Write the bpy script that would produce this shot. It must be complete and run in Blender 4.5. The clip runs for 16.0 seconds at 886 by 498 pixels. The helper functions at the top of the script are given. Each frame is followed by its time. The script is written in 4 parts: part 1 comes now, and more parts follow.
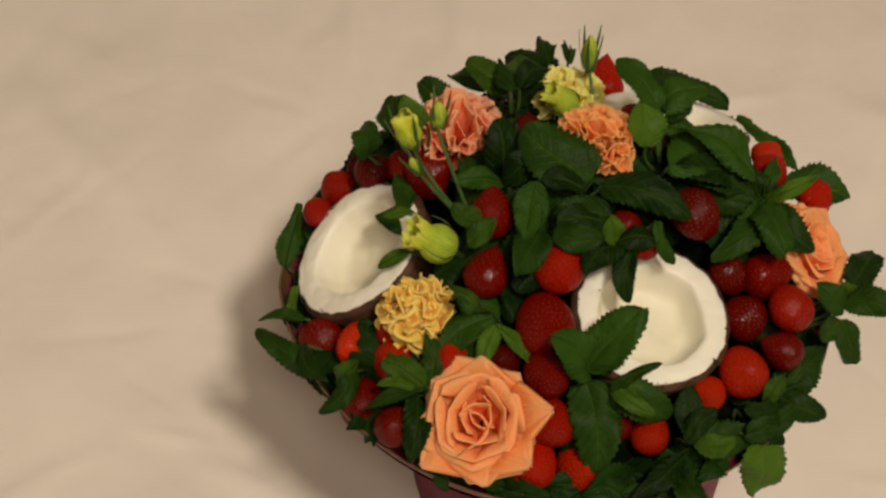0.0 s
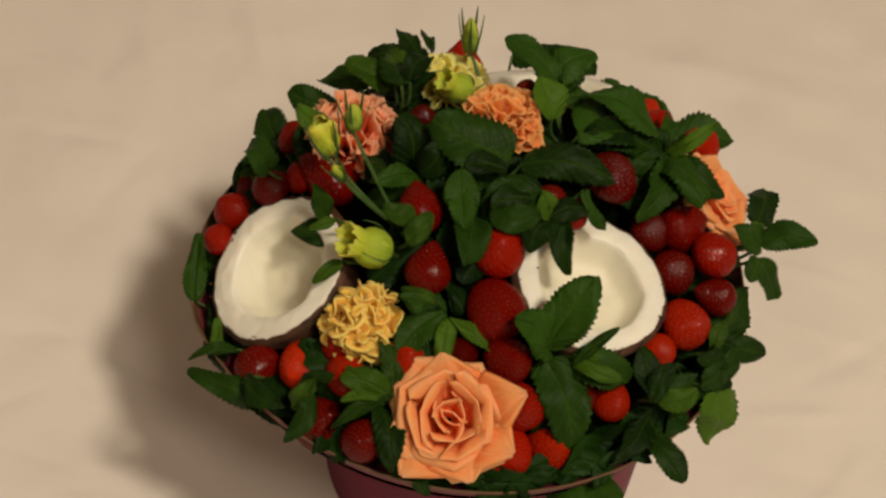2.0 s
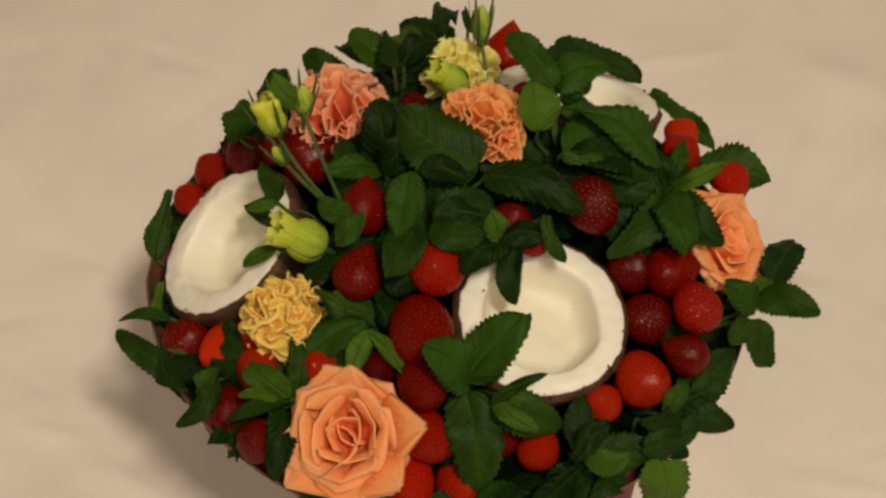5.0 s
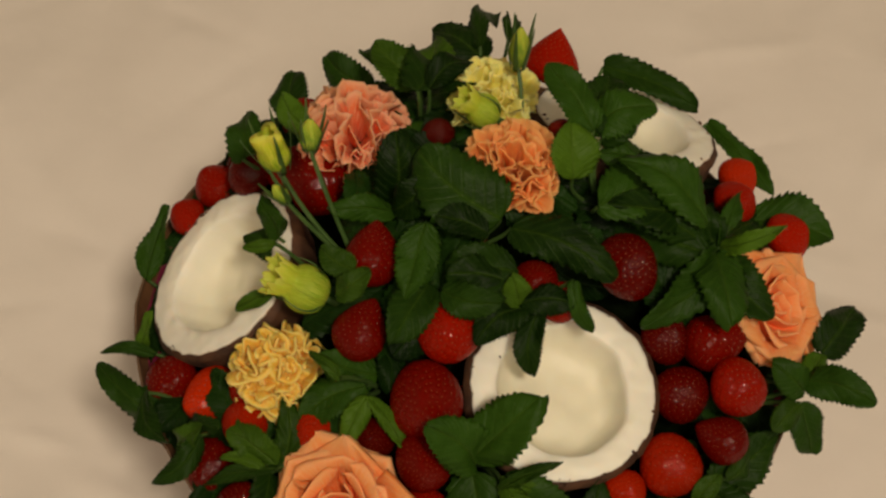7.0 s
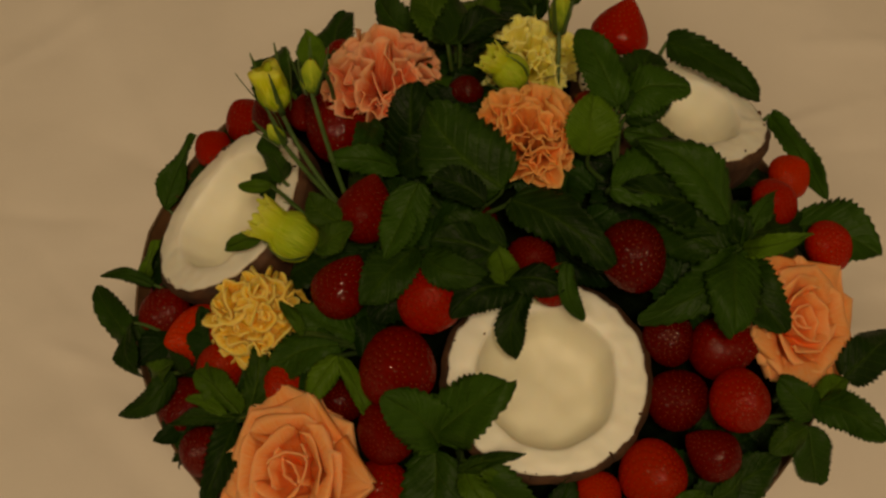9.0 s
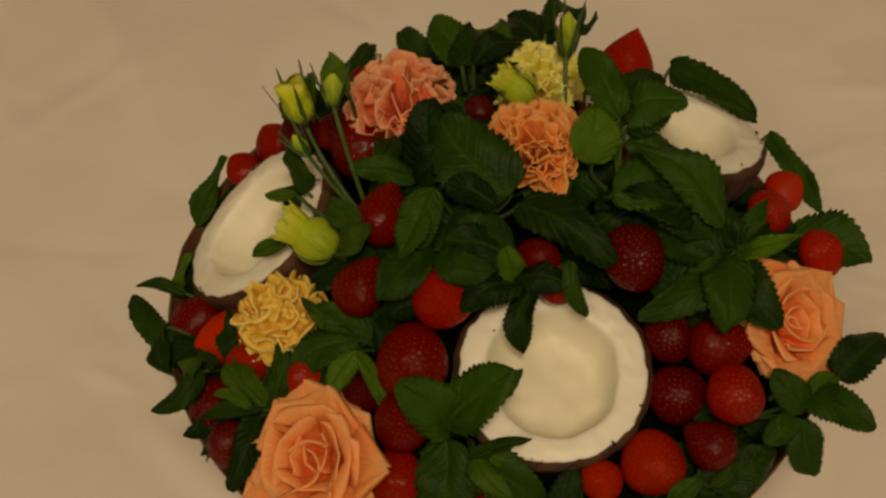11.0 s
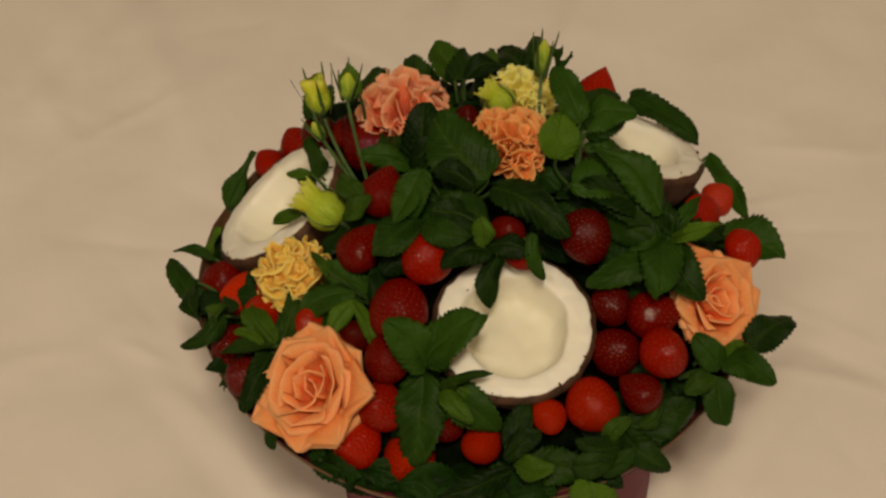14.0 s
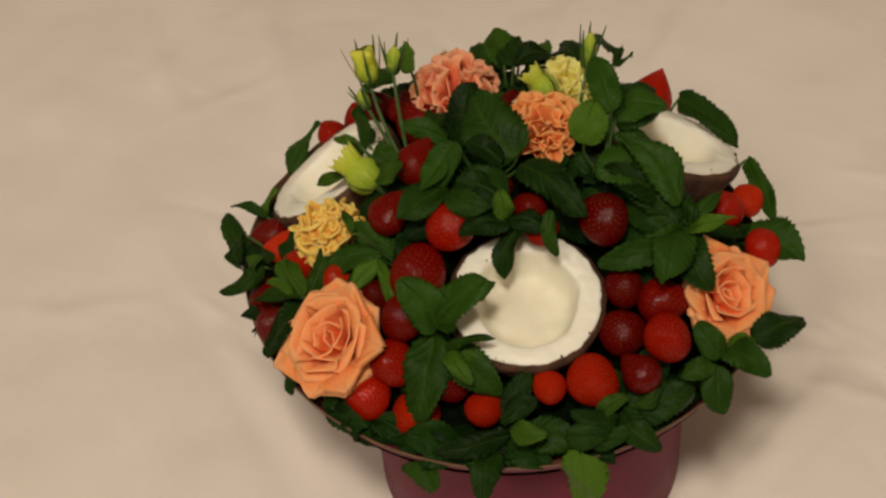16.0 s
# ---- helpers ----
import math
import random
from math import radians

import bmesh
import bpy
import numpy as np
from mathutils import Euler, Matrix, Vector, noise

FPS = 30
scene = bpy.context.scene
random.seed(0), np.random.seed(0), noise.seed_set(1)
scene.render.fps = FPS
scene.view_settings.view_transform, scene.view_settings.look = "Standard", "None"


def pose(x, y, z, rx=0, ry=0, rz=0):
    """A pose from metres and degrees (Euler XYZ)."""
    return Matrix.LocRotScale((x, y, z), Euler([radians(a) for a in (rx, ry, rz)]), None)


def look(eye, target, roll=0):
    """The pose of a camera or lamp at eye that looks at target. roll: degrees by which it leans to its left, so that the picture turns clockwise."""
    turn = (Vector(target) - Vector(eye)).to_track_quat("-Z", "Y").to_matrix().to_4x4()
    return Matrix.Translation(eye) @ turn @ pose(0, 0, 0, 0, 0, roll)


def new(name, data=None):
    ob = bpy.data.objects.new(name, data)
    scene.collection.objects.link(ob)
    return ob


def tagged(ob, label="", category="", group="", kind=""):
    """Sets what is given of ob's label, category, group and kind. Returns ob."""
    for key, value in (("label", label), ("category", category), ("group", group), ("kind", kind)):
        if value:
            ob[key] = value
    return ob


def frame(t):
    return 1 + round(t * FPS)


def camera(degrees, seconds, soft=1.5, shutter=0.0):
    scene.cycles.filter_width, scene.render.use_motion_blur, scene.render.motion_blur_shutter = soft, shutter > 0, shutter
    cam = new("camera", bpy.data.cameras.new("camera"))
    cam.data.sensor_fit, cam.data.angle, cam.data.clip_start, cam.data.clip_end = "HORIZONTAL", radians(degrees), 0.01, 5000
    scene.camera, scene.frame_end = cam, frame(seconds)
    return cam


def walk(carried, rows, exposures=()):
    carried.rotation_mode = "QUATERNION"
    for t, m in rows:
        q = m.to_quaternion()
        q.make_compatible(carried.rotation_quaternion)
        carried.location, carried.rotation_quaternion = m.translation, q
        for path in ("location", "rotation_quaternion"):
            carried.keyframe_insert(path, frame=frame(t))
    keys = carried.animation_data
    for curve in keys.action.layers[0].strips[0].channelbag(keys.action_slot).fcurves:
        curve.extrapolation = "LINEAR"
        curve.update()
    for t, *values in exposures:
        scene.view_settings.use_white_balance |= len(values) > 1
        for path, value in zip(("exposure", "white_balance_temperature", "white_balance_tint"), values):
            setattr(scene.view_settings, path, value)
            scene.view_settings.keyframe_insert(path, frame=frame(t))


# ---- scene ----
cam = camera(28.0, 16.0, soft=2.6)
PATH = [
    (0, (-0.1732, -0.7195, 1.1338), (-0.0916, -0.1018, 0.3517), 5.14),
    (0.5, (-0.2530, -0.7037, 1.1179), (-0.0895, -0.1007, 0.3371), 6.55),
    (1, (-0.3268, -0.6804, 1.1023), (-0.0851, -0.0961, 0.3276), 8.91),
    (1.5, (-0.3455, -0.6895, 1.0970), (-0.0814, -0.0984, 0.3348), 7.98),
    (2, (-0.3575, -0.6751, 1.0948), (-0.0675, -0.0933, 0.3348), 10.32),
    (2.5, (-0.3283, -0.6872, 1.0972), (-0.0598, -0.0950, 0.3375), 9.36),
    (3, (-0.2705, -0.7013, 1.1171), (-0.0441, -0.1057, 0.3464), 7.98),
    (5.5, (-0.0609, -0.5742, 1.0703), (-0.0084, -0.0167, 0.2417), 3.78),
    (6, (-0.0707, -0.5161, 1.0498), (-0.0066, 0.0108, 0.2023), 4.44),
    (6.5, (-0.0752, -0.4943, 1.0425), (-0.0135, 0.0188, 0.1865), 3.72),
    (7, (-0.0391, -0.4817, 1.0582), (-0.0152, 0.0336, 0.2015), 4.34),
    (7.5, (0.0063, -0.4787, 1.0462), (0.0005, 0.0296, 0.1850), 3.58),
    (8, (0.0422, -0.4722, 1.0594), (-0.0235, 0.0335, 0.1992), -0.32),
    (8.5, (0.0748, -0.4596, 1.0408), (-0.0176, 0.0317, 0.1747), -1.39),
    (9, (0.0905, -0.4399, 1.0167), (-0.0316, 0.0397, 0.1478), -3.16),
    (11.5, (0.1245, -0.5534, 1.0560), (-0.0318, -0.0189, 0.2255), -4.70),
    (12, (0.1316, -0.6044, 1.0902), (-0.0019, -0.0622, 0.2607), -2.16),
    (12.5, (0.1523, -0.6466, 1.1082), (0.0102, -0.0795, 0.2969), -2.20),
    (13, (0.1564, -0.6772, 1.1106), (0.0169, -0.0883, 0.3145), -1.40),
    (13.5, (0.1631, -0.7003, 1.1253), (0.0175, -0.1072, 0.3335), -1.74),
    (14, (0.1864, -0.6925, 1.1381), (0.0096, -0.1035, 0.3495), -1.77),
    (14.5, (0.2476, -0.7046, 1.1315), (0.0230, -0.1234, 0.3494), -2.69),
    (15, (0.2885, -0.6936, 1.1519), (0.0300, -0.1315, 0.3663), -3.54),
    (15.5, (0.3111, -0.7071, 1.1501), (0.0221, -0.1449, 0.3752), -5.01),
    (16, (0.3251, -0.7208, 1.1425), (0.0274, -0.1513, 0.3762), -5.00),
]
EXPOSURES = [(0, -0.02, 6620, 10), (3, -0.02, 6740, 10), (5.5, -0.06, 6730, 10), (7, -0.22, 7000, 10), (7.5, -0.32, 7280, 10), (8, -0.45, 7750, 10), (8.5, -0.64, 8450, 10), (9, -0.92, 9600, 10), (11.5, -0.62, 8500, 10), (12.5, -0.51, 8020, 10), (13.5, -0.37, 7400, 10), (14, -0.32, 7200, 10), (14.5, -0.26, 6920, 10), (15, -0.17, 6650, 10), (16, -0.08, 6430, 10)]
walk(cam, [(t, look(eye, target, roll)) for t, eye, target, roll in PATH], EXPOSURES)

# ---- light: a warm ceiling lamp to one side of the camera and a weaker, wider fill added behind it, in a plain room ----
world = bpy.data.worlds.new("room_air")
world.use_nodes = True
world.node_tree.nodes["Background"].inputs[0].default_value = (1.0, 0.72, 0.45, 1)
world.node_tree.nodes["Background"].inputs[1].default_value = 0.02
scene.world = world
for place, power, size in (((0.44, -1.28, 3.0), 54.0, 0.36), ((-0.10, -1.90, 3.0), 19.0, 0.60)):
    lamp = new("lamp_and_fill", bpy.data.lights.new("lamp_and_fill", "AREA"))
    lamp.data.shape, lamp.data.size, lamp.data.energy = "DISK", size, power
    lamp.data.color = (1.0, 0.86, 0.69)
    lamp.matrix_world = look(place, (0, 0.1, 0.1))


# ---- materials ----
def socket(node, name, value):
    node.inputs[name].default_value = value


class Nodes:
    """A material's node tree with short calls."""

    def __init__(self, name):
        self.mat = bpy.data.materials.new(name)
        self.mat.use_nodes = True
        self.tree = self.mat.node_tree
        self.bsdf = self.tree.nodes["Principled BSDF"]
        self.coord = self.add("ShaderNodeTexCoord")

    def add(self, kind, **values):
        node = self.tree.nodes.new(kind)
        for key, value in values.items():
            node.inputs[key.replace("_", " ")].default_value = value
        return node

    def link(self, a, b):
        self.tree.links.new(a, b)

    def noise(self, scale, detail=4.0, rough=0.6, stretch=None, uv=False):
        node = self.add("ShaderNodeTexNoise", Scale=scale, Detail=detail, Roughness=rough)
        source = self.coord.outputs["UV" if uv else "Object"]
        if stretch:
            mapping = self.add("ShaderNodeMapping", Scale=stretch)
            self.link(source, mapping.inputs["Vector"])
            source = mapping.outputs["Vector"]
        self.link(source, node.inputs["Vector"])
        return node.outputs["Fac"]

    def ramp(self, fac, stops):
        node = self.tree.nodes.new("ShaderNodeValToRGB")
        ramp = node.color_ramp
        while len(ramp.elements) < len(stops):
            ramp.elements.new(0.5)
        for element, (place, colour) in zip(ramp.elements, stops):
            element.position, element.color = place, (*colour, 1)
        self.link(fac, node.inputs["Fac"])
        return node.outputs["Color"]

    def mix(self, fac, a, b):
        node = self.tree.nodes.new("ShaderNodeMix")
        node.data_type = "RGBA"
        for value, place in ((fac, 0), (a, 6), (b, 7)):
            if isinstance(value, (int, float)):
                node.inputs[place].default_value = value
            elif isinstance(value, tuple):
                node.inputs[place].default_value = (*value, 1)
            else:
                self.link(value, node.inputs[place])
        return node.outputs[2]

    def math(self, what, a, b=None):
        node = self.tree.nodes.new("ShaderNodeMath")
        node.operation = what
        for n, value in enumerate((a, b)):
            if isinstance(value, (int, float)):
                node.inputs[n].default_value = value
            elif value is not None:
                self.link(value, node.inputs[n])
        return node.outputs[0]

    def colour(self, value):
        self.link(value, self.bsdf.inputs["Base Color"])

    def bump(self, height, strength, distance):
        node = self.add("ShaderNodeBump", Strength=strength, Distance=distance)
        self.link(height, node.inputs["Height"])
        last = self.bsdf.inputs["Normal"]
        if last.links:
            self.link(last.links[0].from_socket, node.inputs["Normal"])
        self.link(node.outputs["Normal"], last)

    def surface(self, rough, coat=0.0, subsurface=0.0, radius=(0.004, 0.002, 0.001), specular=0.5):
        socket(self.bsdf, "Roughness", rough)
        socket(self.bsdf, "Specular IOR Level", specular)
        if coat:
            socket(self.bsdf, "Coat Weight", coat)
            socket(self.bsdf, "Coat Roughness", 0.03)
        if subsurface:
            socket(self.bsdf, "Subsurface Weight", subsurface)
            socket(self.bsdf, "Subsurface Radius", radius)
            socket(self.bsdf, "Subsurface Scale", 1.0)
        return self.mat


def cloth_material():
    n = Nodes("linen_cloth")
    big = n.noise(3.5, 3.0)
    base = n.ramp(big, [(0.3, (0.770, 0.712, 0.645)), (0.7, (0.850, 0.792, 0.727))])
    fine = n.noise(900.0, 2.0, 0.7)
    n.colour(n.mix(n.math("MULTIPLY", fine, 0.12), base, (0.55, 0.49, 0.42)))
    n.bump(n.noise(11.0, 3.0, 0.5), 0.55, 0.008)
    n.bump(n.noise(60.0, 4.0, 0.6), 0.15, 0.0015)
    n.bump(fine, 0.35, 0.0004)
    return n.surface(0.85, specular=0.2)


def strawberry_material(name, deep, fresh):
    n = Nodes(name)
    info = n.tree.nodes.new("ShaderNodeObjectInfo")
    blotch = n.noise(70.0, 4.0)
    mixed = n.math("ADD", n.math("MULTIPLY", blotch, 0.9), n.math("MULTIPLY", info.outputs["Random"], 0.45))
    n.colour(n.ramp(mixed, [(0.35, deep), (0.95, fresh)]))
    n.bump(n.noise(9.0, 4.0), 0.2, 0.0008)
    n.link(n.bsdf.inputs["Normal"].links[0].from_socket, n.bsdf.inputs["Coat Normal"])
    return n.surface(0.45, coat=0.36, specular=0.0)


def seed_material():
    n = Nodes("strawberry_seed")
    n.colour(n.ramp(n.noise(300.0), [(0.3, (0.12, 0.012, 0.002)), (0.7, (0.28, 0.055, 0.010))]))
    return n.surface(0.4)


def leaf_material(name, deep, fresh, vein, loose=False):
    """Serrated leaf: UV v runs along the midrib, u across from 0 to 1."""
    n = Nodes(name)
    split = n.tree.nodes.new("ShaderNodeSeparateXYZ")
    n.link(n.coord.outputs["UV"], split.inputs[0])
    across = n.math("MULTIPLY", n.math("ABSOLUTE", n.math("SUBTRACT", split.outputs[0], 0.5)), 2.0)
    ribs = n.math("SINE", n.math("MULTIPLY", n.math("SUBTRACT", split.outputs[1], n.math("MULTIPLY", across, 0.28)), 50.0))
    ribs = n.math("POWER", n.math("ADD", n.math("MULTIPLY", ribs, 0.5), 0.5), 9.0)
    mid = n.math("POWER", n.math("SUBTRACT", 1.0, n.math("MINIMUM", n.math("MULTIPLY", across, 1.6), 1.0)), 12.0)
    info = n.tree.nodes.new("ShaderNodeNewGeometry" if loose else "ShaderNodeObjectInfo")
    tone = n.math("ADD", n.math("MULTIPLY", n.noise(60.0, 5.0), 0.6), n.math("MULTIPLY", info.outputs["Random Per Island" if loose else "Random"], 0.7))
    base = n.ramp(tone, [(0.3, deep), (0.95, fresh)])
    veins = n.math("MINIMUM", n.math("ADD", n.math("MULTIPLY", ribs, 0.24), mid), 1.0)
    n.colour(n.mix(n.math("MULTIPLY", veins, 0.5), base, vein))
    n.bump(n.math("SUBTRACT", n.noise(260.0, 3.0), veins), 0.8, 0.0011)
    return n.surface(0.46, specular=0.09)


def petal_material(name, deep, fresh, edge, scale=60.0):
    """Petal: UV v runs from the base to the edge."""
    n = Nodes(name)
    split = n.tree.nodes.new("ShaderNodeSeparateXYZ")
    n.link(n.coord.outputs["UV"], split.inputs[0])
    # Deep at the base: petal colour, plus shade between the petals put into it.
    base = n.ramp(split.outputs[1], [(0.40, deep), (0.82, fresh), (0.98, edge)])
    streak = n.noise(5.0, 4.0, 0.6, (9.0, 0.8, 1.0), uv=True)
    base = n.mix(n.ramp(streak, [(0.42, (0, 0, 0)), (0.62, (0.7, 0.7, 0.7))]), base, edge)
    spot = n.noise(scale, 4.0)
    n.colour(n.mix(n.math("MULTIPLY", spot, 0.35), base, deep))
    n.bump(streak, 0.25, 0.0006)
    return n.surface(0.6, subsurface=0.42, radius=(0.010, 0.0042, 0.002), specular=0.2)


def plain_material(name, a, b, scale, rough, bump=0.3, depth=0.0008, stretch=None, **more):
    n = Nodes(name)
    fac = n.noise(scale, 6.0, 0.65, stretch)
    n.colour(n.ramp(fac, [(0.32, a), (0.68, b)]))
    n.bump(fac, bump, depth)
    return n.surface(rough, **more)


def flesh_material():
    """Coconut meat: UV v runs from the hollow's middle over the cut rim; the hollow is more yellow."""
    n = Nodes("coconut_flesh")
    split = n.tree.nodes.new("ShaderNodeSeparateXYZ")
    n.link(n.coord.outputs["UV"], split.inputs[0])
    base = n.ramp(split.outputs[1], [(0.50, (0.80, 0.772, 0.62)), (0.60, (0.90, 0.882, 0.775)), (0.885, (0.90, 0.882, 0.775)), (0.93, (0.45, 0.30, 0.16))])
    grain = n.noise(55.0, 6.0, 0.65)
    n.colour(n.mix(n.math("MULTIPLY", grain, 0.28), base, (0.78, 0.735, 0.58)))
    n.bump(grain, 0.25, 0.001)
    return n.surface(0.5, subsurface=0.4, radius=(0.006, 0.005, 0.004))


CLOTH = cloth_material()
PLASTER = plain_material("wall_plaster", (0.33, 0.295, 0.25), (0.38, 0.34, 0.29), 14.0, 0.8)
BERRY = [strawberry_material("strawberry_dark", (0.038, 0.0006, 0.0003), (0.15, 0.0030, 0.0006)),
         strawberry_material("strawberry_red", (0.085, 0.0013, 0.0003), (0.34, 0.009, 0.0008)),
         strawberry_material("strawberry_bright", (0.19, 0.0045, 0.0005), (0.50, 0.024, 0.0015))]
SEED = seed_material()
MINT = leaf_material("mint_leaf", (0.0038, 0.0138, 0.0014), (0.0235, 0.066, 0.0055), (0.054, 0.11, 0.013))
# Darker copy of mint_leaf, carrying the shade down between the fruit.
MINT_SHADED = leaf_material("mint_leaf_shaded", (0.0027, 0.0105, 0.0012), (0.0115, 0.039, 0.0040), (0.030, 0.072, 0.012), True)
MINT_LIGHT = leaf_material("mint_leaf_young", (0.012, 0.035, 0.0026), (0.060, 0.130, 0.009), (0.095, 0.17, 0.024))
STEM = plain_material("green_stem", (0.03, 0.075, 0.012), (0.065, 0.13, 0.028), 90.0, 0.5)
ROSE = petal_material("peach_rose_petal", (0.97, 0.155, 0.022), (1.0, 0.325, 0.110), (1.0, 0.44, 0.21))
PINK = petal_material("pink_carnation_petal", (0.68, 0.034, 0.008), (1.0, 0.195, 0.070), (1.0, 0.44, 0.25))
ORANGE = petal_material("apricot_carnation_petal", (0.56, 0.070, 0.007), (0.98, 0.245, 0.054), (1.0, 0.42, 0.15))
YELLOW = petal_material("yellow_carnation_petal", (0.66, 0.22, 0.008), (0.98, 0.55, 0.075), (1.0, 0.72, 0.22))
CREAM = petal_material("pale_yellow_carnation_petal", (0.74, 0.55, 0.05), (0.95, 0.79, 0.14), (0.97, 0.86, 0.28))
LIME = petal_material("lime_green_petal", (0.22, 0.34, 0.01), (0.54, 0.58, 0.03), (0.66, 0.64, 0.10))
BUD = petal_material("green_bud", (0.10, 0.22, 0.02), (0.36, 0.47, 0.04), (0.50, 0.55, 0.07))
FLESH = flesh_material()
HUSK = plain_material("coconut_shell", (0.022, 0.008, 0.003), (0.105, 0.041, 0.015), 60.0, 0.75, 0.9, 0.0025, (1.0, 1.0, 0.25))
PURPLE = plain_material("purple_cardboard", (0.135, 0.0085, 0.033), (0.170, 0.0130, 0.043), 25.0, 0.6, 0.1, 0.0003, specular=0.25)
EDGE = plain_material("tan_board_edge", (0.11, 0.058, 0.026), (0.17, 0.095, 0.048), 60.0, 0.7, 0.2, 0.0003)
KRAFT = plain_material("kraft_board", (0.10, 0.040, 0.014), (0.17, 0.075, 0.028), 40.0, 0.7, 0.2, 0.0004)
# Near-black, so that the shade in the gaps sits in the foam's colour.
FOAM = plain_material("foam_gap_shade", (0.0015, 0.003, 0.001), (0.005, 0.009, 0.003), 120.0, 1.0, 1.0, 0.004, specular=0.0)


# ---- building helpers ----
def part(name, bm, material, parent=None, label="", smooth=True):
    me = bpy.data.meshes.new(name)
    if smooth:
        for face in bm.faces:
            face.smooth = True
    bm.to_mesh(me)
    bm.free()
    me.materials.append(material)
    ob = new(name, me)
    if parent:
        ob.parent = parent
    if label:
        ob["label"] = label
    return ob


def thing(name, label, category, group="", place=None, kind=""):
    ob = new(name)
    ob.empty_display_size = 0.01
    if place is not None:
        ob.matrix_world = place
    return tagged(ob, label, category, group, kind)


def aim(place, axis, spin=0.0):
    """A pose at place with its z axis along axis."""
    turn = Vector(axis).to_track_quat("Z", "Y").to_matrix().to_4x4()
    return Matrix.Translation(place) @ turn @ Matrix.Rotation(spin, 4, "Z")


def sheet(bm, shape, nu, nv, close=False):
    """Adds a grid of shape(u, v) with u, v from 0 to 1 and a UV map; close joins u = 1 to u = 0."""
    uv = bm.loops.layers.uv.verify()
    across = nu if close else nu + 1
    grid = [[bm.verts.new(shape(i / nu, j / nv)) for i in range(across)] for j in range(nv + 1)]
    for j in range(nv):
        for i in range(nu):
            k = (i + 1) % across
            face = bm.faces.new((grid[j][i], grid[j][k], grid[j + 1][k], grid[j + 1][i]))
            for loop, (a, b) in zip(face.loops, ((i, j), (i + 1, j), (i + 1, j + 1), (i, j + 1))):
                loop[uv].uv = (a / nu, b / nv)
    return bm


def thicken(bm, depth):
    bmesh.ops.recalc_face_normals(bm, faces=bm.faces)
    bmesh.ops.solidify(bm, geom=list(bm.faces), thickness=depth)
    return bm


def tube(bm, points, radius, tip, sides=8):
    """A tapered tube along a smooth curve through three points or a line through two."""
    pts = [Vector(p) for p in points]
    steps = 10
    def at(t):
        if len(pts) == 2:
            return pts[0].lerp(pts[1], t)
        return pts[0].lerp(pts[1], t).lerp(pts[1].lerp(pts[2], t), t)
    side = (pts[-1] - pts[0]).orthogonal().normalized()
    other = (pts[-1] - pts[0]).cross(side).normalized()
    def shape(u, v):
        r = radius + (tip - radius) * v
        return at(v) + r * (math.cos(u * math.tau) * side + math.sin(u * math.tau) * other)
    return sheet(bm, shape, sides, steps, True)


def dome(x, y):
    """The height of the bouquet's mound over the table."""
    return 0.2 + 0.108 * (1 - (x * x + y * y) / 0.0361)


def outward(x, y):
    return Vector((x * 5.0, y * 5.0, 1.0)).normalized()


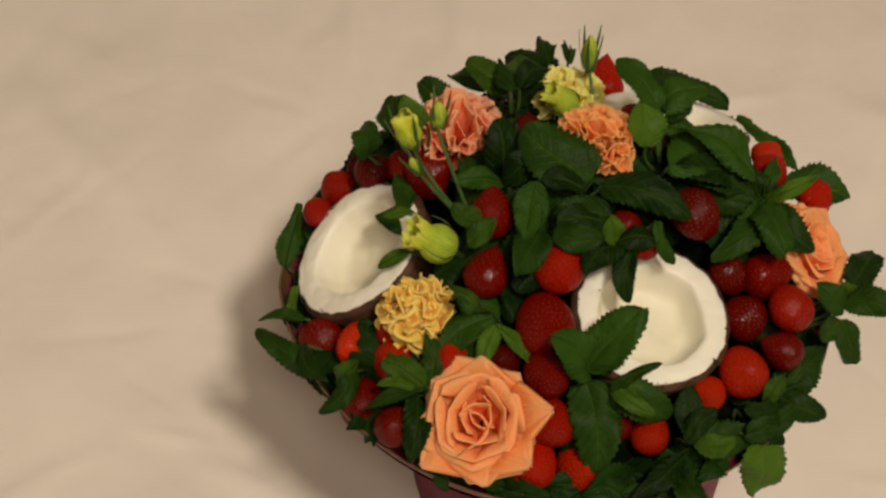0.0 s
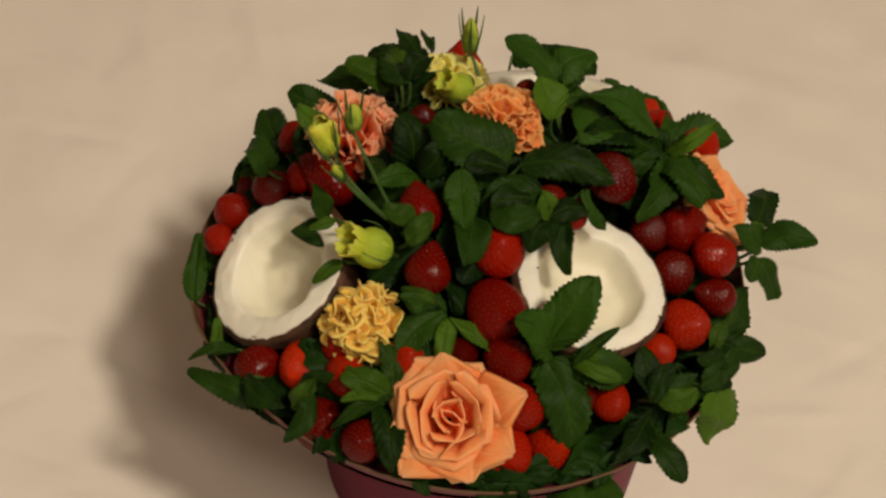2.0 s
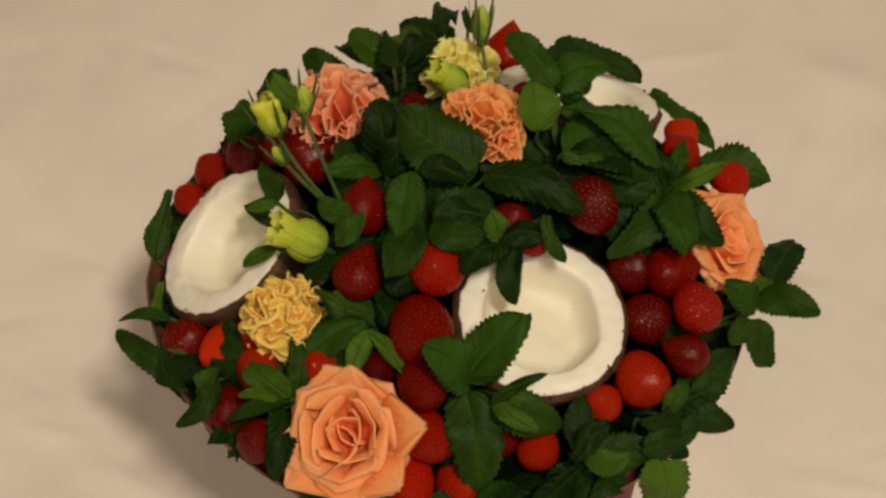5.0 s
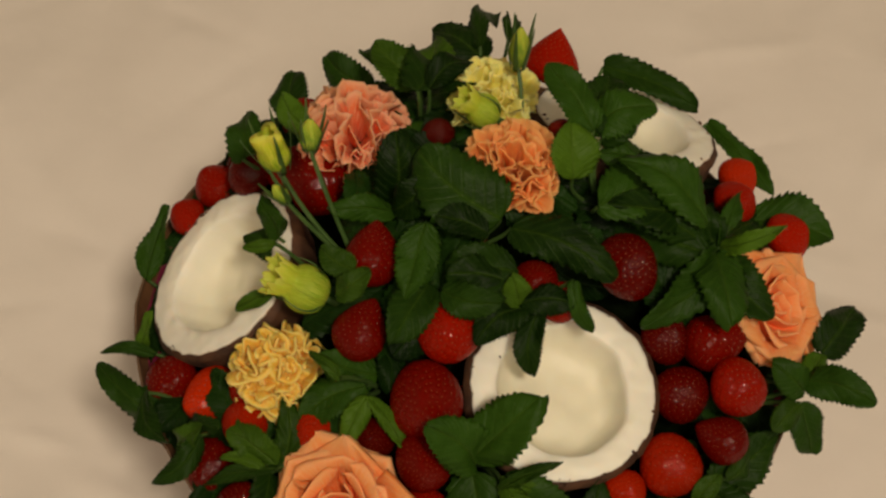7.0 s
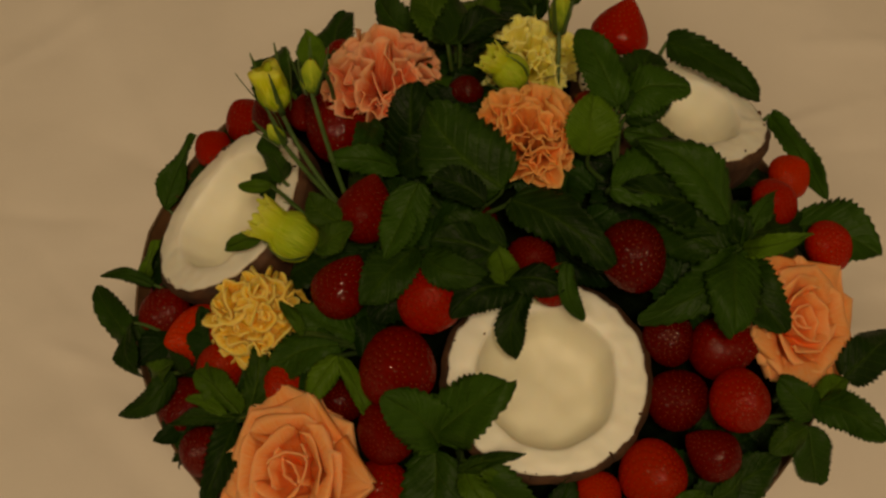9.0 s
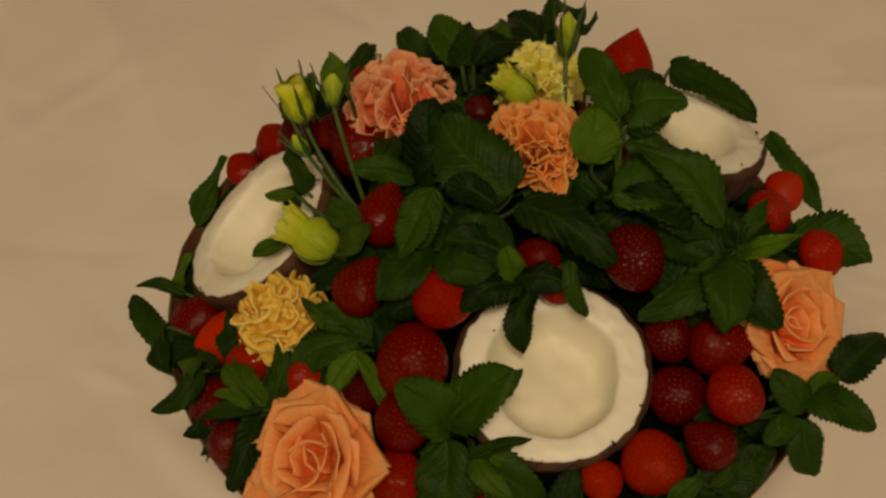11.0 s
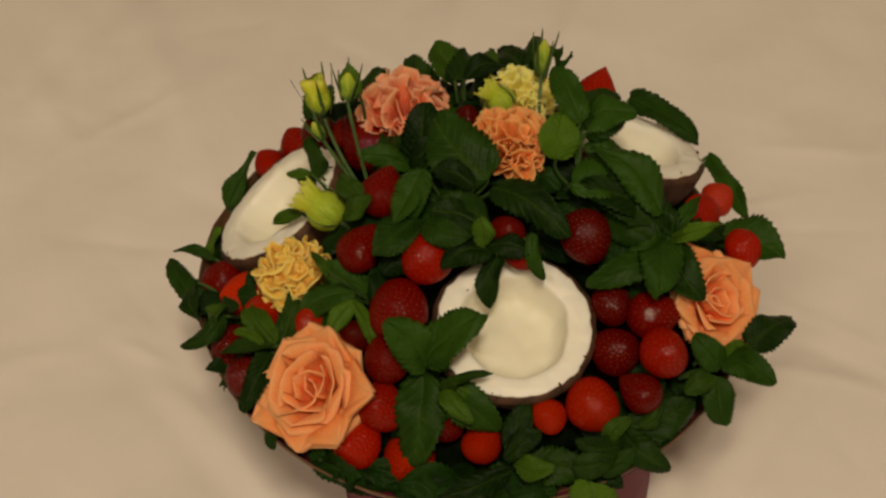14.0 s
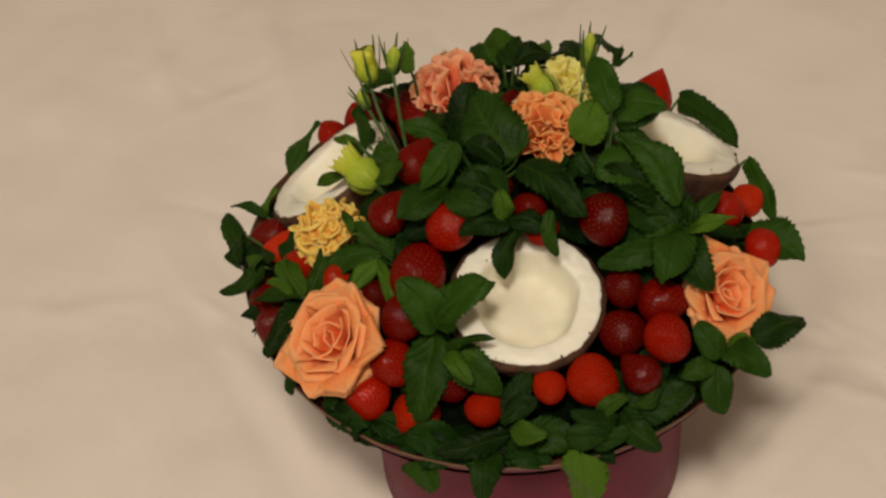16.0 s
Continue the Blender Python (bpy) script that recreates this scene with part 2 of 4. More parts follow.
# ---- the setting: wrinkled cloth and a plain room ----
def cloth():
    rng = random.Random(4)
    folds = []
    for _ in range(15):
        angle = rng.gauss(0.5 * math.pi, 0.35)
        folds.append((rng.uniform(-1.2, 1.2), rng.uniform(-1.0, 1.4), math.cos(angle), math.sin(angle),
                      rng.uniform(0.08, 0.25), rng.uniform(0.010, 0.022), rng.uniform(-0.0018, 0.002)))
    # the longer folds near the box, from end to end
    for x0, y0, x1, y1, width, rise in ((-0.27, -0.004, -0.09, -0.122, 0.012, 0.008), (-0.25, -0.03, -0.10, -0.15, 0.014, -0.005), (0.205, 0.13, 0.155, -0.04, 0.009, -0.008), (0.225, 0.12, 0.175, -0.03, 0.012, 0.006),
                                        (0.32, 0.09, 0.38, 0.04, 0.006, 0.004), (0.29, 0.04, 0.36, -0.01, 0.006, 0.004), (0.342, -0.008, 0.358, -0.04, 0.006, -0.004), (0.25, -0.045, 0.31, -0.06, 0.006, 0.004),
                                        (-0.51, 0.30, -0.43, 0.21, 0.012, 0.006), (-0.41, 0.345, -0.30, 0.21, 0.014, 0.006), (-0.41, 0.41, -0.375, 0.33, 0.010, -0.006), (-0.36, 0.445, -0.335, 0.40, 0.010, -0.005),
                                        (-0.03, 0.49, -0.026, 0.38, 0.012, 0.006), (-0.42, -0.066, -0.35, -0.05, 0.010, 0.004), (-0.29, 0.0, -0.25, -0.022, 0.010, -0.004), (0.30, 0.35, 0.42, 0.26, 0.016, 0.005)):
        length = math.hypot(x1 - x0, y1 - y0)
        folds.append(((x0 + x1) / 2, (y0 + y1) / 2, (x1 - x0) / length, (y1 - y0) / length, 0.62 * length, width, 0.55 * rise))
    # short sharp creases scattered over the cloth
    for _ in range(70):
        angle, far, turn = rng.uniform(0, math.tau), rng.uniform(0.22, 0.52), rng.gauss(2.2, 1.0)
        folds.append((far * math.cos(angle), far * math.sin(angle), math.cos(turn), math.sin(turn), rng.uniform(0.02, 0.07), rng.uniform(0.004, 0.009), rng.uniform(0.0008, 0.0020) * rng.choice((-1, 1))))
    def height(x, y):
        z = 0.007 * noise.noise((x * 5.0, y * 1.9, 0.3)) + 0.0042 * noise.noise((x * 11.0, y * 5.0, 4.0)) + 0.0022 * noise.noise((x * 21.0, y * 17.0, 9.0))
        z += 0.0015 * (1 - abs(noise.noise((x * 6.0 + 2.0, y * 2.5, 6.0)))) ** 7 + 0.0007 * (1 - abs(noise.noise((x * 11.0, y * 5.0 + 3.0, 2.0)))) ** 8
        for cx, cy, ux, uy, length, width, rise in folds:
            along, off = (x - cx) * ux + (y - cy) * uy, (y - cy) * ux - (x - cx) * uy
            if abs(along) > 3 * length or abs(off) > 0.012 + 3 * width:
                continue
            off += 0.012 * noise.noise((along * 6.0, cx * 9.0, cy * 7.0))
            z += rise * math.exp(-((along / length) ** 2) - (off / width) ** 2)
        near = min(1.0, max(0.0, (math.hypot(x - 0.023, y + 0.028) - 0.11) / 0.05))
        return (z + 0.006) * near - 0.006 * near
    def spread(t):
        """Packs the weave's grid closer round the box."""
        return 0.2 * t + 0.8 * t ** 3
    def shape(u, v):
        x, y = 1.8 * spread(2 * u - 1), 0.12 + (1.68 if v > 0.5 else 2.72) * spread(2 * v - 1)
        return x, y, height(x, y)
    bm = sheet(bmesh.new(), shape, 360, 400)
    ob = part("floor", bm, CLOTH)
    tagged(ob, "cream linen cloth with soft wrinkles and folds", "cloth", kind="structure")


def slab(name, label, category, low, high):
    bm = bmesh.new()
    size, middle = [b - a for a, b in zip(low, high)], [(a + b) / 2 for a, b in zip(low, high)]
    bmesh.ops.create_cube(bm, size=1, matrix=Matrix.LocRotScale(middle, None, size))
    tagged(part(name, bm, PLASTER, smooth=False), label, category, kind="structure")


cloth()
slab("wall_north", "plain cream plaster wall closing the room", "wall", (-1.9, 1.8, -0.1), (1.9, 1.9, 3.2))
slab("wall_south", "plain cream plaster wall closing the room", "wall", (-1.9, -2.7, -0.1), (1.9, -2.6, 3.2))
slab("wall_east", "plain cream plaster wall closing the room", "wall", (1.8, -2.6, -0.1), (1.9, 1.8, 3.2))
slab("wall_west", "plain cream plaster wall closing the room", "wall", (-1.9, -2.6, -0.1), (-1.8, 1.8, 3.2))
slab("ceiling", "plain pale plaster ceiling", "ceiling", (-1.9, -2.7, 3.2), (1.9, 1.9, 3.3))


# ---- the box and its tray ----
def rim_scale(a):
    """The tray is a little flattened at the back."""
    return 1.0 - 0.163 * max(0.0, math.sin(a)) ** 0.95 + 0.040 * math.exp(-((a % math.tau - 2.80) / 0.30) ** 2)


def rim_dip(a):
    """The board sags under the coconut half that leans on it."""
    return 0.017 * math.exp(-((a % math.tau - 3.0) / 0.42) ** 2)


def gift_box():
    box = thing("gift_box", "round purple cardboard box with a wide kraft-edged tray on top", "box")
    def ring(profile, flat=False):
        rows = len(profile) - 1
        def shape(u, v):
            r, z, x, y = profile[round(v * rows)]
            if flat:
                z -= rim_dip(u * math.tau) * max(0.0, r - 0.11) / 0.0735
                r *= rim_scale(u * math.tau)
            return r * math.cos(u * math.tau) + x, r * math.sin(u * math.tau) + y, z
        return shape
    cx, cy = 0.023, -0.028
    side = [(0.0, 0.001, cx, cy), (0.111, 0.001, cx, cy), (0.113, 0.003, cx, cy), (0.113, 0.06, cx, cy), (0.113, 0.12, cx, cy), (0.113, 0.168, cx, cy), (0.09, 0.17, cx, cy), (0.0, 0.17, cx, cy)]
    part("body", sheet(bmesh.new(), ring(side), 96, len(side) - 1, True), PURPLE, box)
    wall = [(0.0, 0.171, 0.02, -0.02), (0.11, 0.171, 0.015, -0.018), (0.150, 0.176, 0.004, -0.005), (0.181, 0.192, 0, 0), (0.1835, 0.1985, 0, 0), (0.1827, 0.198, 0, 0), (0.178, 0.187, 0, 0), (0.160, 0.181, 0, 0)]
    part("tray", sheet(bmesh.new(), ring(wall, True), 120, len(wall) - 1, True), PURPLE, box, "shallow purple tray wider than the box", smooth=False)
    lining = [(0.1824, 0.1995, 0, 0), (0.1775, 0.1885, 0, 0), (0.160, 0.1825, 0, 0)]
    part("lining", sheet(bmesh.new(), ring(lining, True), 120, len(lining) - 1, True), KRAFT, box, "brown kraft lining of the tray", smooth=False)
    lip = [(0.1836, 0.1985, 0, 0), (0.1843, 0.2005, 0, 0), (0.1838, 0.2013, 0, 0), (0.1829, 0.2008, 0, 0), (0.1826, 0.198, 0, 0)]
    part("rim", sheet(bmesh.new(), ring(lip, True), 120, len(lip) - 1, True), EDGE, box, "thin tan kraft board rim", smooth=False)
    return box


def mound():
    def shape(u, v):
        r = 0.1765 * v * rim_scale(u * math.tau)
        x, y = r * math.cos(u * math.tau), r * math.sin(u * math.tau)
        z = dome(x, y) - 0.036 - 0.012 * v * v + 0.006 * noise.noise((x * 40, y * 40, 2.0))
        for hx, hy, deep in ((0.046, -0.0785, 0.207), (-0.132, 0.0, 0.183), (0.08, 0.088, 0.190)):
            far = math.hypot(x - hx, y - hy)
            if far < 0.064:
                z = min(z, deep + 0.6 * max(0.0, far - 0.046))
        return x, y, max(z, 0.181) - rim_dip(u * math.tau) * v ** 3
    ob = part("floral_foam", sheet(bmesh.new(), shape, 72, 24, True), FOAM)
    tagged(ob, "mound of floral foam filling the tray, near-black for the shade in the gaps", "foam")


gift_box()
mound()


# ---- coconuts ----
def coconut(place, axis, radius, depth, seed, spin, label):
    rng = random.Random(seed)
    whole = thing("coconut_half", label, "coconut", "coconut halves", aim(place, axis, spin))
    wave = [(rng.uniform(0.4, 1.0), rng.uniform(0, 6.3)) for _ in range(9)]
    def ripple(a, low, high):
        return sum(w * math.cos(k * a + p) / k for k, (w, p) in enumerate(wave, 1) if low <= k <= high)
    def chip(a):
        return 0.0013 * noise.noise((math.cos(a) * 6, math.sin(a) * 6, seed)) + 0.0006 * noise.noise((math.cos(a) * 22, math.sin(a) * 22, seed))
    rows = 60
    def flesh(u, v):
        a = u * math.tau
        inner = radius * (0.715 + 0.05 * ripple(a, 2, 7)) + 0.0012 * noise.noise((math.cos(a) * 3, math.sin(a) * 3, seed))
        outer = radius + chip(a)
        c, s = math.cos(a), math.sin(a)
        if v < 0.6:
            k = v / 0.6
            r = inner * k
            z = -depth * (1 - k ** 9.0) + 0.0013 * noise.noise((c * r * 90, s * r * 90, seed + 3)) - 0.0012 * k ** 9.0
        elif v < 0.9:
            k = (v - 0.6) / 0.3
            r = inner + (outer - 0.0005 - inner) * k
            z = -0.0012 * (1 - k) ** 6 - 0.0010 * k * k + 0.0007 * noise.noise((c * r * 160, s * r * 160, seed))
        else:
            k = (v - 0.9) / 0.1
            r, z = outer - 0.0015 * k, -0.0010 - 0.009 * k
        z += 0.0022 * ripple(a, 2, 4) * min(1, v * 1.4)
        return r * c, r * s, z
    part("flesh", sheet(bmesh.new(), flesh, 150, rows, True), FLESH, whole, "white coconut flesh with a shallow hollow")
    def shell(u, v):
        a = u * math.tau
        k = v * 0.5 * math.pi
        top = radius + 0.0032 + 0.7 * chip(a)
        rough = 1 + 0.02 * noise.noise((math.cos(a) * 4, math.sin(a) * 4, v * 7 + seed)) + 0.008 * noise.noise((math.cos(a) * 18, math.sin(a) * 18, v * 12))
        r, z = top * math.cos(k) ** 0.75 * rough, -0.0012 - 0.046 * math.sin(k) + 0.0022 * ripple(a, 2, 4) * (1 - v)
        if v == 0:
            r, z = radius - 0.0005, z - 0.0008
        return r * math.cos(a), r * math.sin(a), z
    part("shell", sheet(bmesh.new(), shell, 120, 26, True), HUSK, whole, "rough dark brown coconut shell")
    # small bits of husk clinging to the cut edge
    for _ in range(15):
        a = rng.uniform(0, math.tau)
        r = radius + rng.uniform(-0.002, 0.002)
        bm = bmesh.new()
        bmesh.ops.create_icosphere(bm, subdivisions=1, radius=rng.uniform(0.0004, 0.0011),
                                   matrix=Matrix.LocRotScale((r * math.cos(a), r * math.sin(a), 0.0002), Euler((rng.random(), rng.random(), a)), (1.6, 0.8, 0.8)))
        part("husk_bit", bm, HUSK, whole)
    return whole


def husk_fleck(parent, place, size):
    rng = random.Random(round(place[0] * 10000))
    bm = bmesh.new()
    for k in range(4):
        off = Vector((rng.random() - 0.5, rng.random() - 0.5, 0)) * size * 1.6
        bmesh.ops.create_icosphere(bm, subdivisions=1, radius=size * (0.4 + 0.3 * rng.random()), matrix=Matrix.Translation(parent.matrix_world.inverted() @ Vector(place) + off))
    part("husk_bit", bm, HUSK, parent)


front = coconut((0.046, -0.0785, 0.2545), (0.092, -0.181, 0.979), 0.0476, 0.022, 3, 0.6, "half coconut with thick white flesh resting among strawberries")
husk_fleck(front, (0.013, -0.065, 0.262), 0.0007)
husk_fleck(front, (0.087, -0.099, 0.244), 0.0016)
left = coconut((-0.1353, -0.0023, 0.229), (-0.613, 0.026, 0.79), 0.0486, 0.023, 8, 2.0, "half coconut tilted outwards over the tray edge")
for at, size in (((-0.150, 0.040, 0.217), 0.0015), ((-0.153, 0.036, 0.216), 0.0010), ((-0.147, 0.043, 0.219), 0.0009)):
    husk_fleck(left, at, size)
coconut((0.0830, 0.0870, 0.2555), (0.18, 0.48, 0.86), 0.0500, 0.020, 14, 4.0, "half coconut lying at the back behind mint leaves")


# ---- strawberries ----
def strawberry_meshes(shape, seed):
    rng = random.Random(seed)
    length = (1.12, 1.45, 1.3)[shape]
    sharp = (0.62, 0.78, 0.95)[shape]
    def profile(v):
        # from the cut top (v = 0) to the tip (v = 1)
        z = -length + 2 * length * v
        r = math.sin(math.pi * v ** (0.9, 0.8, 0.6)[shape]) ** (0.62, 0.68, 0.85)[shape] * (1.0 - 0.3 * sharp * (v - 0.35) * (1 if v > 0.35 else 0.3))
        return max(r, 0.0), z * 0.82
    count = 210
    spots = []
    for k in range(count):
        v = 0.07 + 0.90 * (k + 0.5) / count
        spots.append((k * 2.39996 + rng.uniform(-0.08, 0.08), v))
    def point(a, v):
        r, z = profile(v)
        w = 1 + 0.04 * math.cos(2 * a + seed) + 0.03 * math.cos(3 * a + 2 * seed)
        return Vector((r * w * math.cos(a), r * w * math.sin(a), z))
    places = np.array([point(a, v) for a, v in spots])
    def body(u, v):
        p = point(u * math.tau, v)
        gap = np.sqrt(((places - np.array(p)) ** 2).sum(1)).min()
        return p * (1 - 0.055 * math.exp(-((gap / 0.055) ** 2)))
    def mesh_of(bm, name, material):
        for face in bm.faces:
            face.smooth = True
        me = bpy.data.meshes.new(name)
        bm.to_mesh(me)
        bm.free()
        me.materials.append(material)
        return me
    bodies = [mesh_of(sheet(bmesh.new(), body, 104, 72, True), "strawberry", m) for m in BERRY]
    verts, faces = [], []
    for (a, v), p in zip(spots, places):
        p = Vector(p)
        n = p.normalized()
        along = (point(a, min(1, v + 0.02)) - point(a, v - 0.02)).normalized()
        wide = n.cross(along)
        n0 = len(verts)
        c = p * 0.952
        verts += [c + along * 0.055, c + wide * 0.028, c - along * 0.042, c - wide * 0.028, c + n * 0.022]
        faces += [(n0 + i, n0 + (i + 1) % 4, n0 + 4) for i in range(4)]
    me = bpy.data.meshes.new("seed_speckle")
    me.from_pydata([tuple(v) for v in verts], [], faces)
    me.materials.append(SEED)
    return bodies, me


BERRIES = [strawberry_meshes(k, 11 + k) for k in range(3)]
BERRY_LABELS = ("dark red ripe strawberry nestled between its neighbours", "shiny red strawberry with fine pale seeds", "bright orange-red strawberry, less ripe than the rest")
berry_rng = random.Random(21)


def strawberry(place, radius, axis, shape, tone):
    bodies, seeds = BERRIES[shape]
    ob = new("strawberry", bodies[tone])
    size = radius * 1.04
    ob.matrix_world = aim(place, axis, berry_rng.uniform(0, 6.28)) @ Matrix.Diagonal((size, size, size, 1))
    tagged(ob, BERRY_LABELS[tone], "strawberry", "strawberries in the bouquet")
    child = new("seed_speckle", seeds)
    child.parent = ob
    tagged(child, kind="stuff")


strawberry((-0.024, -0.092, 0.264), 0.0188, (-0.11, -0.42, 0.90), 0, 0)
strawberry((0.103, -0.109, 0.233), 0.0164, (0.41, -0.43, 0.80), 0, 2)
strawberry((0.138, -0.069, 0.245), 0.0154, (0.55, -0.27, 0.79), 0, 1)
strawberry((0.077, -0.021, 0.283), 0.0170, (0.36, -0.10, 0.93), 0, 0)
strawberry((-0.014, -0.060, 0.281), 0.0166, (-0.07, -0.29, 0.96), 0, 1)
strawberry((0.109, -0.071, 0.239), 0.0151, (0.46, -0.30, 0.84), 0, 0)
strawberry((0.127, -0.042, 0.245), 0.0153, (0.93, 0.21, 0.31), 1, 0)
strawberry((0.100, -0.045, 0.251), 0.0131, (0.44, -0.20, 0.88), 0, 0)
strawberry((0.128, -0.094, 0.236), 0.0121, (-0.90, 0.30, 0.30), 1, 0)
strawberry((0.079, -0.123, 0.232), 0.0107, (0.32, -0.50, 0.81), 0, 2)
strawberry((0.042, -0.142, 0.215), 0.0122, (0.17, -0.57, 0.80), 0, 2)
strawberry((0.017, -0.139, 0.226), 0.0129, (0.07, -0.57, 0.82), 0, 0)
strawberry((-0.001, -0.156, 0.202), 0.0160, (-0.00, -0.61, 0.79), 0, 2)
strawberry((-0.033, -0.159, 0.211), 0.0153, (-0.13, -0.62, 0.78), 0, 1)
strawberry((-0.022, -0.141, 0.230), 0.0152, (-0.09, -0.57, 0.81), 0, 1)
strawberry((-0.024, -0.119, 0.249), 0.0144, (-0.10, -0.51, 0.86), 0, 0)
strawberry((-0.080, -0.098, 0.238), 0.0134, (-0.34, -0.41, 0.85), 0, 2)
strawberry((-0.160, -0.054, 0.197), 0.0152, (-0.57, -0.68, 0.46), 0, 0)
strawberry((-0.135, -0.069, 0.210), 0.0164, (-0.65, -0.54, 0.54), 1, 2)
strawberry((-0.116, -0.091, 0.227), 0.0129, (-0.47, -0.37, 0.80), 0, 2)
strawberry((-0.113, -0.073, 0.233), 0.0130, (-0.47, -0.30, 0.83), 0, 1)
strawberry((-0.134, -0.104, 0.198), 0.0163, (-0.31, -0.72, 0.62), 0, 0)
strawberry((-0.116, -0.130, 0.212), 0.0130, (-0.44, -0.49, 0.75), 0, 0)
strawberry((-0.057, -0.058, 0.273), 0.0137, (0.36, 0.72, 0.60), 1, 0)
strawberry((-0.053, -0.022, 0.287), 0.0139, (0.10, 0.87, 0.48), 1, 0)
strawberry((-0.094, 0.094, 0.236), 0.0148, (-0.39, 0.41, 0.82), 0, 1)
strawberry((-0.087, 0.050, 0.246), 0.0183, (-0.74, 0.42, 0.53), 1, 0)
strawberry((-0.104, 0.056, 0.243), 0.0110, (-0.43, 0.17, 0.88), 0, 0)
strawberry((-0.124, 0.055, 0.239), 0.0125, (-0.52, 0.16, 0.84), 0, 0)
strawberry((-0.129, 0.079, 0.212), 0.0119, (-0.52, 0.31, 0.80), 0, 0)
strawberry((-0.145, 0.067, 0.208), 0.0133, (-0.57, 0.26, 0.78), 0, 1)
strawberry((-0.160, 0.046, 0.207), 0.0105, (-0.62, 0.18, 0.77), 0, 1)
strawberry((0.048, 0.163, 0.215), 0.0158, (0.15, 0.50, 0.85), 2, 1)
strawberry((0.141, 0.038, 0.255), 0.0120, (0.57, 0.16, 0.81), 0, 1)
strawberry((0.148, 0.067, 0.236), 0.0116, (0.58, 0.26, 0.78), 0, 2)
strawberry((0.171, 0.025, 0.243), 0.0127, (0.65, 0.10, 0.76), 0, 1)
strawberry((0.030, -0.033, 0.285), 0.0112, (0.15, -0.16, 0.98), 0, 0)
strawberry((-0.001, -0.015, 0.275), 0.0115, (-0.00, -0.07, 1.00), 0, 0)
strawberry((0.042, -0.042, 0.280), 0.0107, (0.20, -0.20, 0.96), 0, 1)
strawberry((0.043, 0.050, 0.298), 0.0075, (0.20, 0.23, 0.95), 0, 0)
strawberry((-0.021, 0.064, 0.273), 0.0086, (-0.10, 0.30, 0.95), 0, 0)
strawberry((0.089, 0.056, 0.219), 0.0117, (0.39, 0.25, 0.89), 0, 0)
strawberry((-0.049, -0.104, 0.244), 0.0110, (-0.21, -0.45, 0.87), 0, 0)


# ---- roses ----
def petal(bm, radius, base, top, half, point, roll, openness, close, phase, nu=24, nv=19, start=0.04):
    """One petal facing +x in a flower of radius 1: it rises from the base and opens to a pointed tip whose two sides roll back."""
    def shape(u, v):
        s = 2 * u - 1
        a = s * half * (0.5 + 0.5 * v ** 0.5)
        reach = radius / (math.cos(s * half) + point * math.sin(abs(s * half)))
        r = start + (reach - start) * ((1 - openness) * (1 - (1 - v) ** 2.4) + openness * v)
        r *= 1 - close * v * v
        z = base + (top - base) * ((1 - openness) * v ** 1.2 + openness * math.sin(v * math.pi / 2) ** 0.9)
        z -= 0.16 * openness * abs(s) ** 1.5 * v
        edge = max(0.0, v - 0.74) / 0.26
        lip = roll * (0.55 + 0.6 * min(1.0, abs(s) * 1.5)) * min(1.0, 4.0 * (1.0 - abs(s)) + 0.35)
        z -= lip * (0.10 * edge + 0.70 * edge ** 3)
        r += lip * (1.15 * edge - 0.25 * edge ** 3) * (1 - 0.5 * openness)
        z += 0.035 * noise.noise((s * 1.6, v * 2, phase)) + 0.012 * math.sin(s * 6 + phase) * v ** 3
        return r * math.cos(a), r * math.sin(a), z
    return sheet(bm, shape, nu, nv)


def outer_petal(bm, reach, wide, phase):
    """One wide open petal facing +x in a flower of radius 1: both sides roll under, so that it ends in a point."""
    def shape(u, v):
        s = 2 * u - 1
        half = wide * (min(1.0, v / 0.55) ** 0.55 if v < 0.55 else 1.0 - 0.93 * ((v - 0.55) / 0.45) ** 1.15)
        roll = max(0.0, abs(s) - 0.72) / 0.28
        x = 0.06 + (reach - 0.06) * v
        z = -0.50 + 0.52 * math.sin(min(1.0, v * 1.25) * math.pi / 2)
        z += 0.10 * s * s * half - 0.10 * roll ** 2 * min(1.0, v * 2)
        z += 0.05 * noise.noise((s * 1.3, v * 2.2, phase)) + 0.02 * noise.noise((s * 4.0, v * 5.0, phase))
        return x, s * half * (1 - 0.06 * roll ** 2), z
    return sheet(bm, shape, 22, 20)


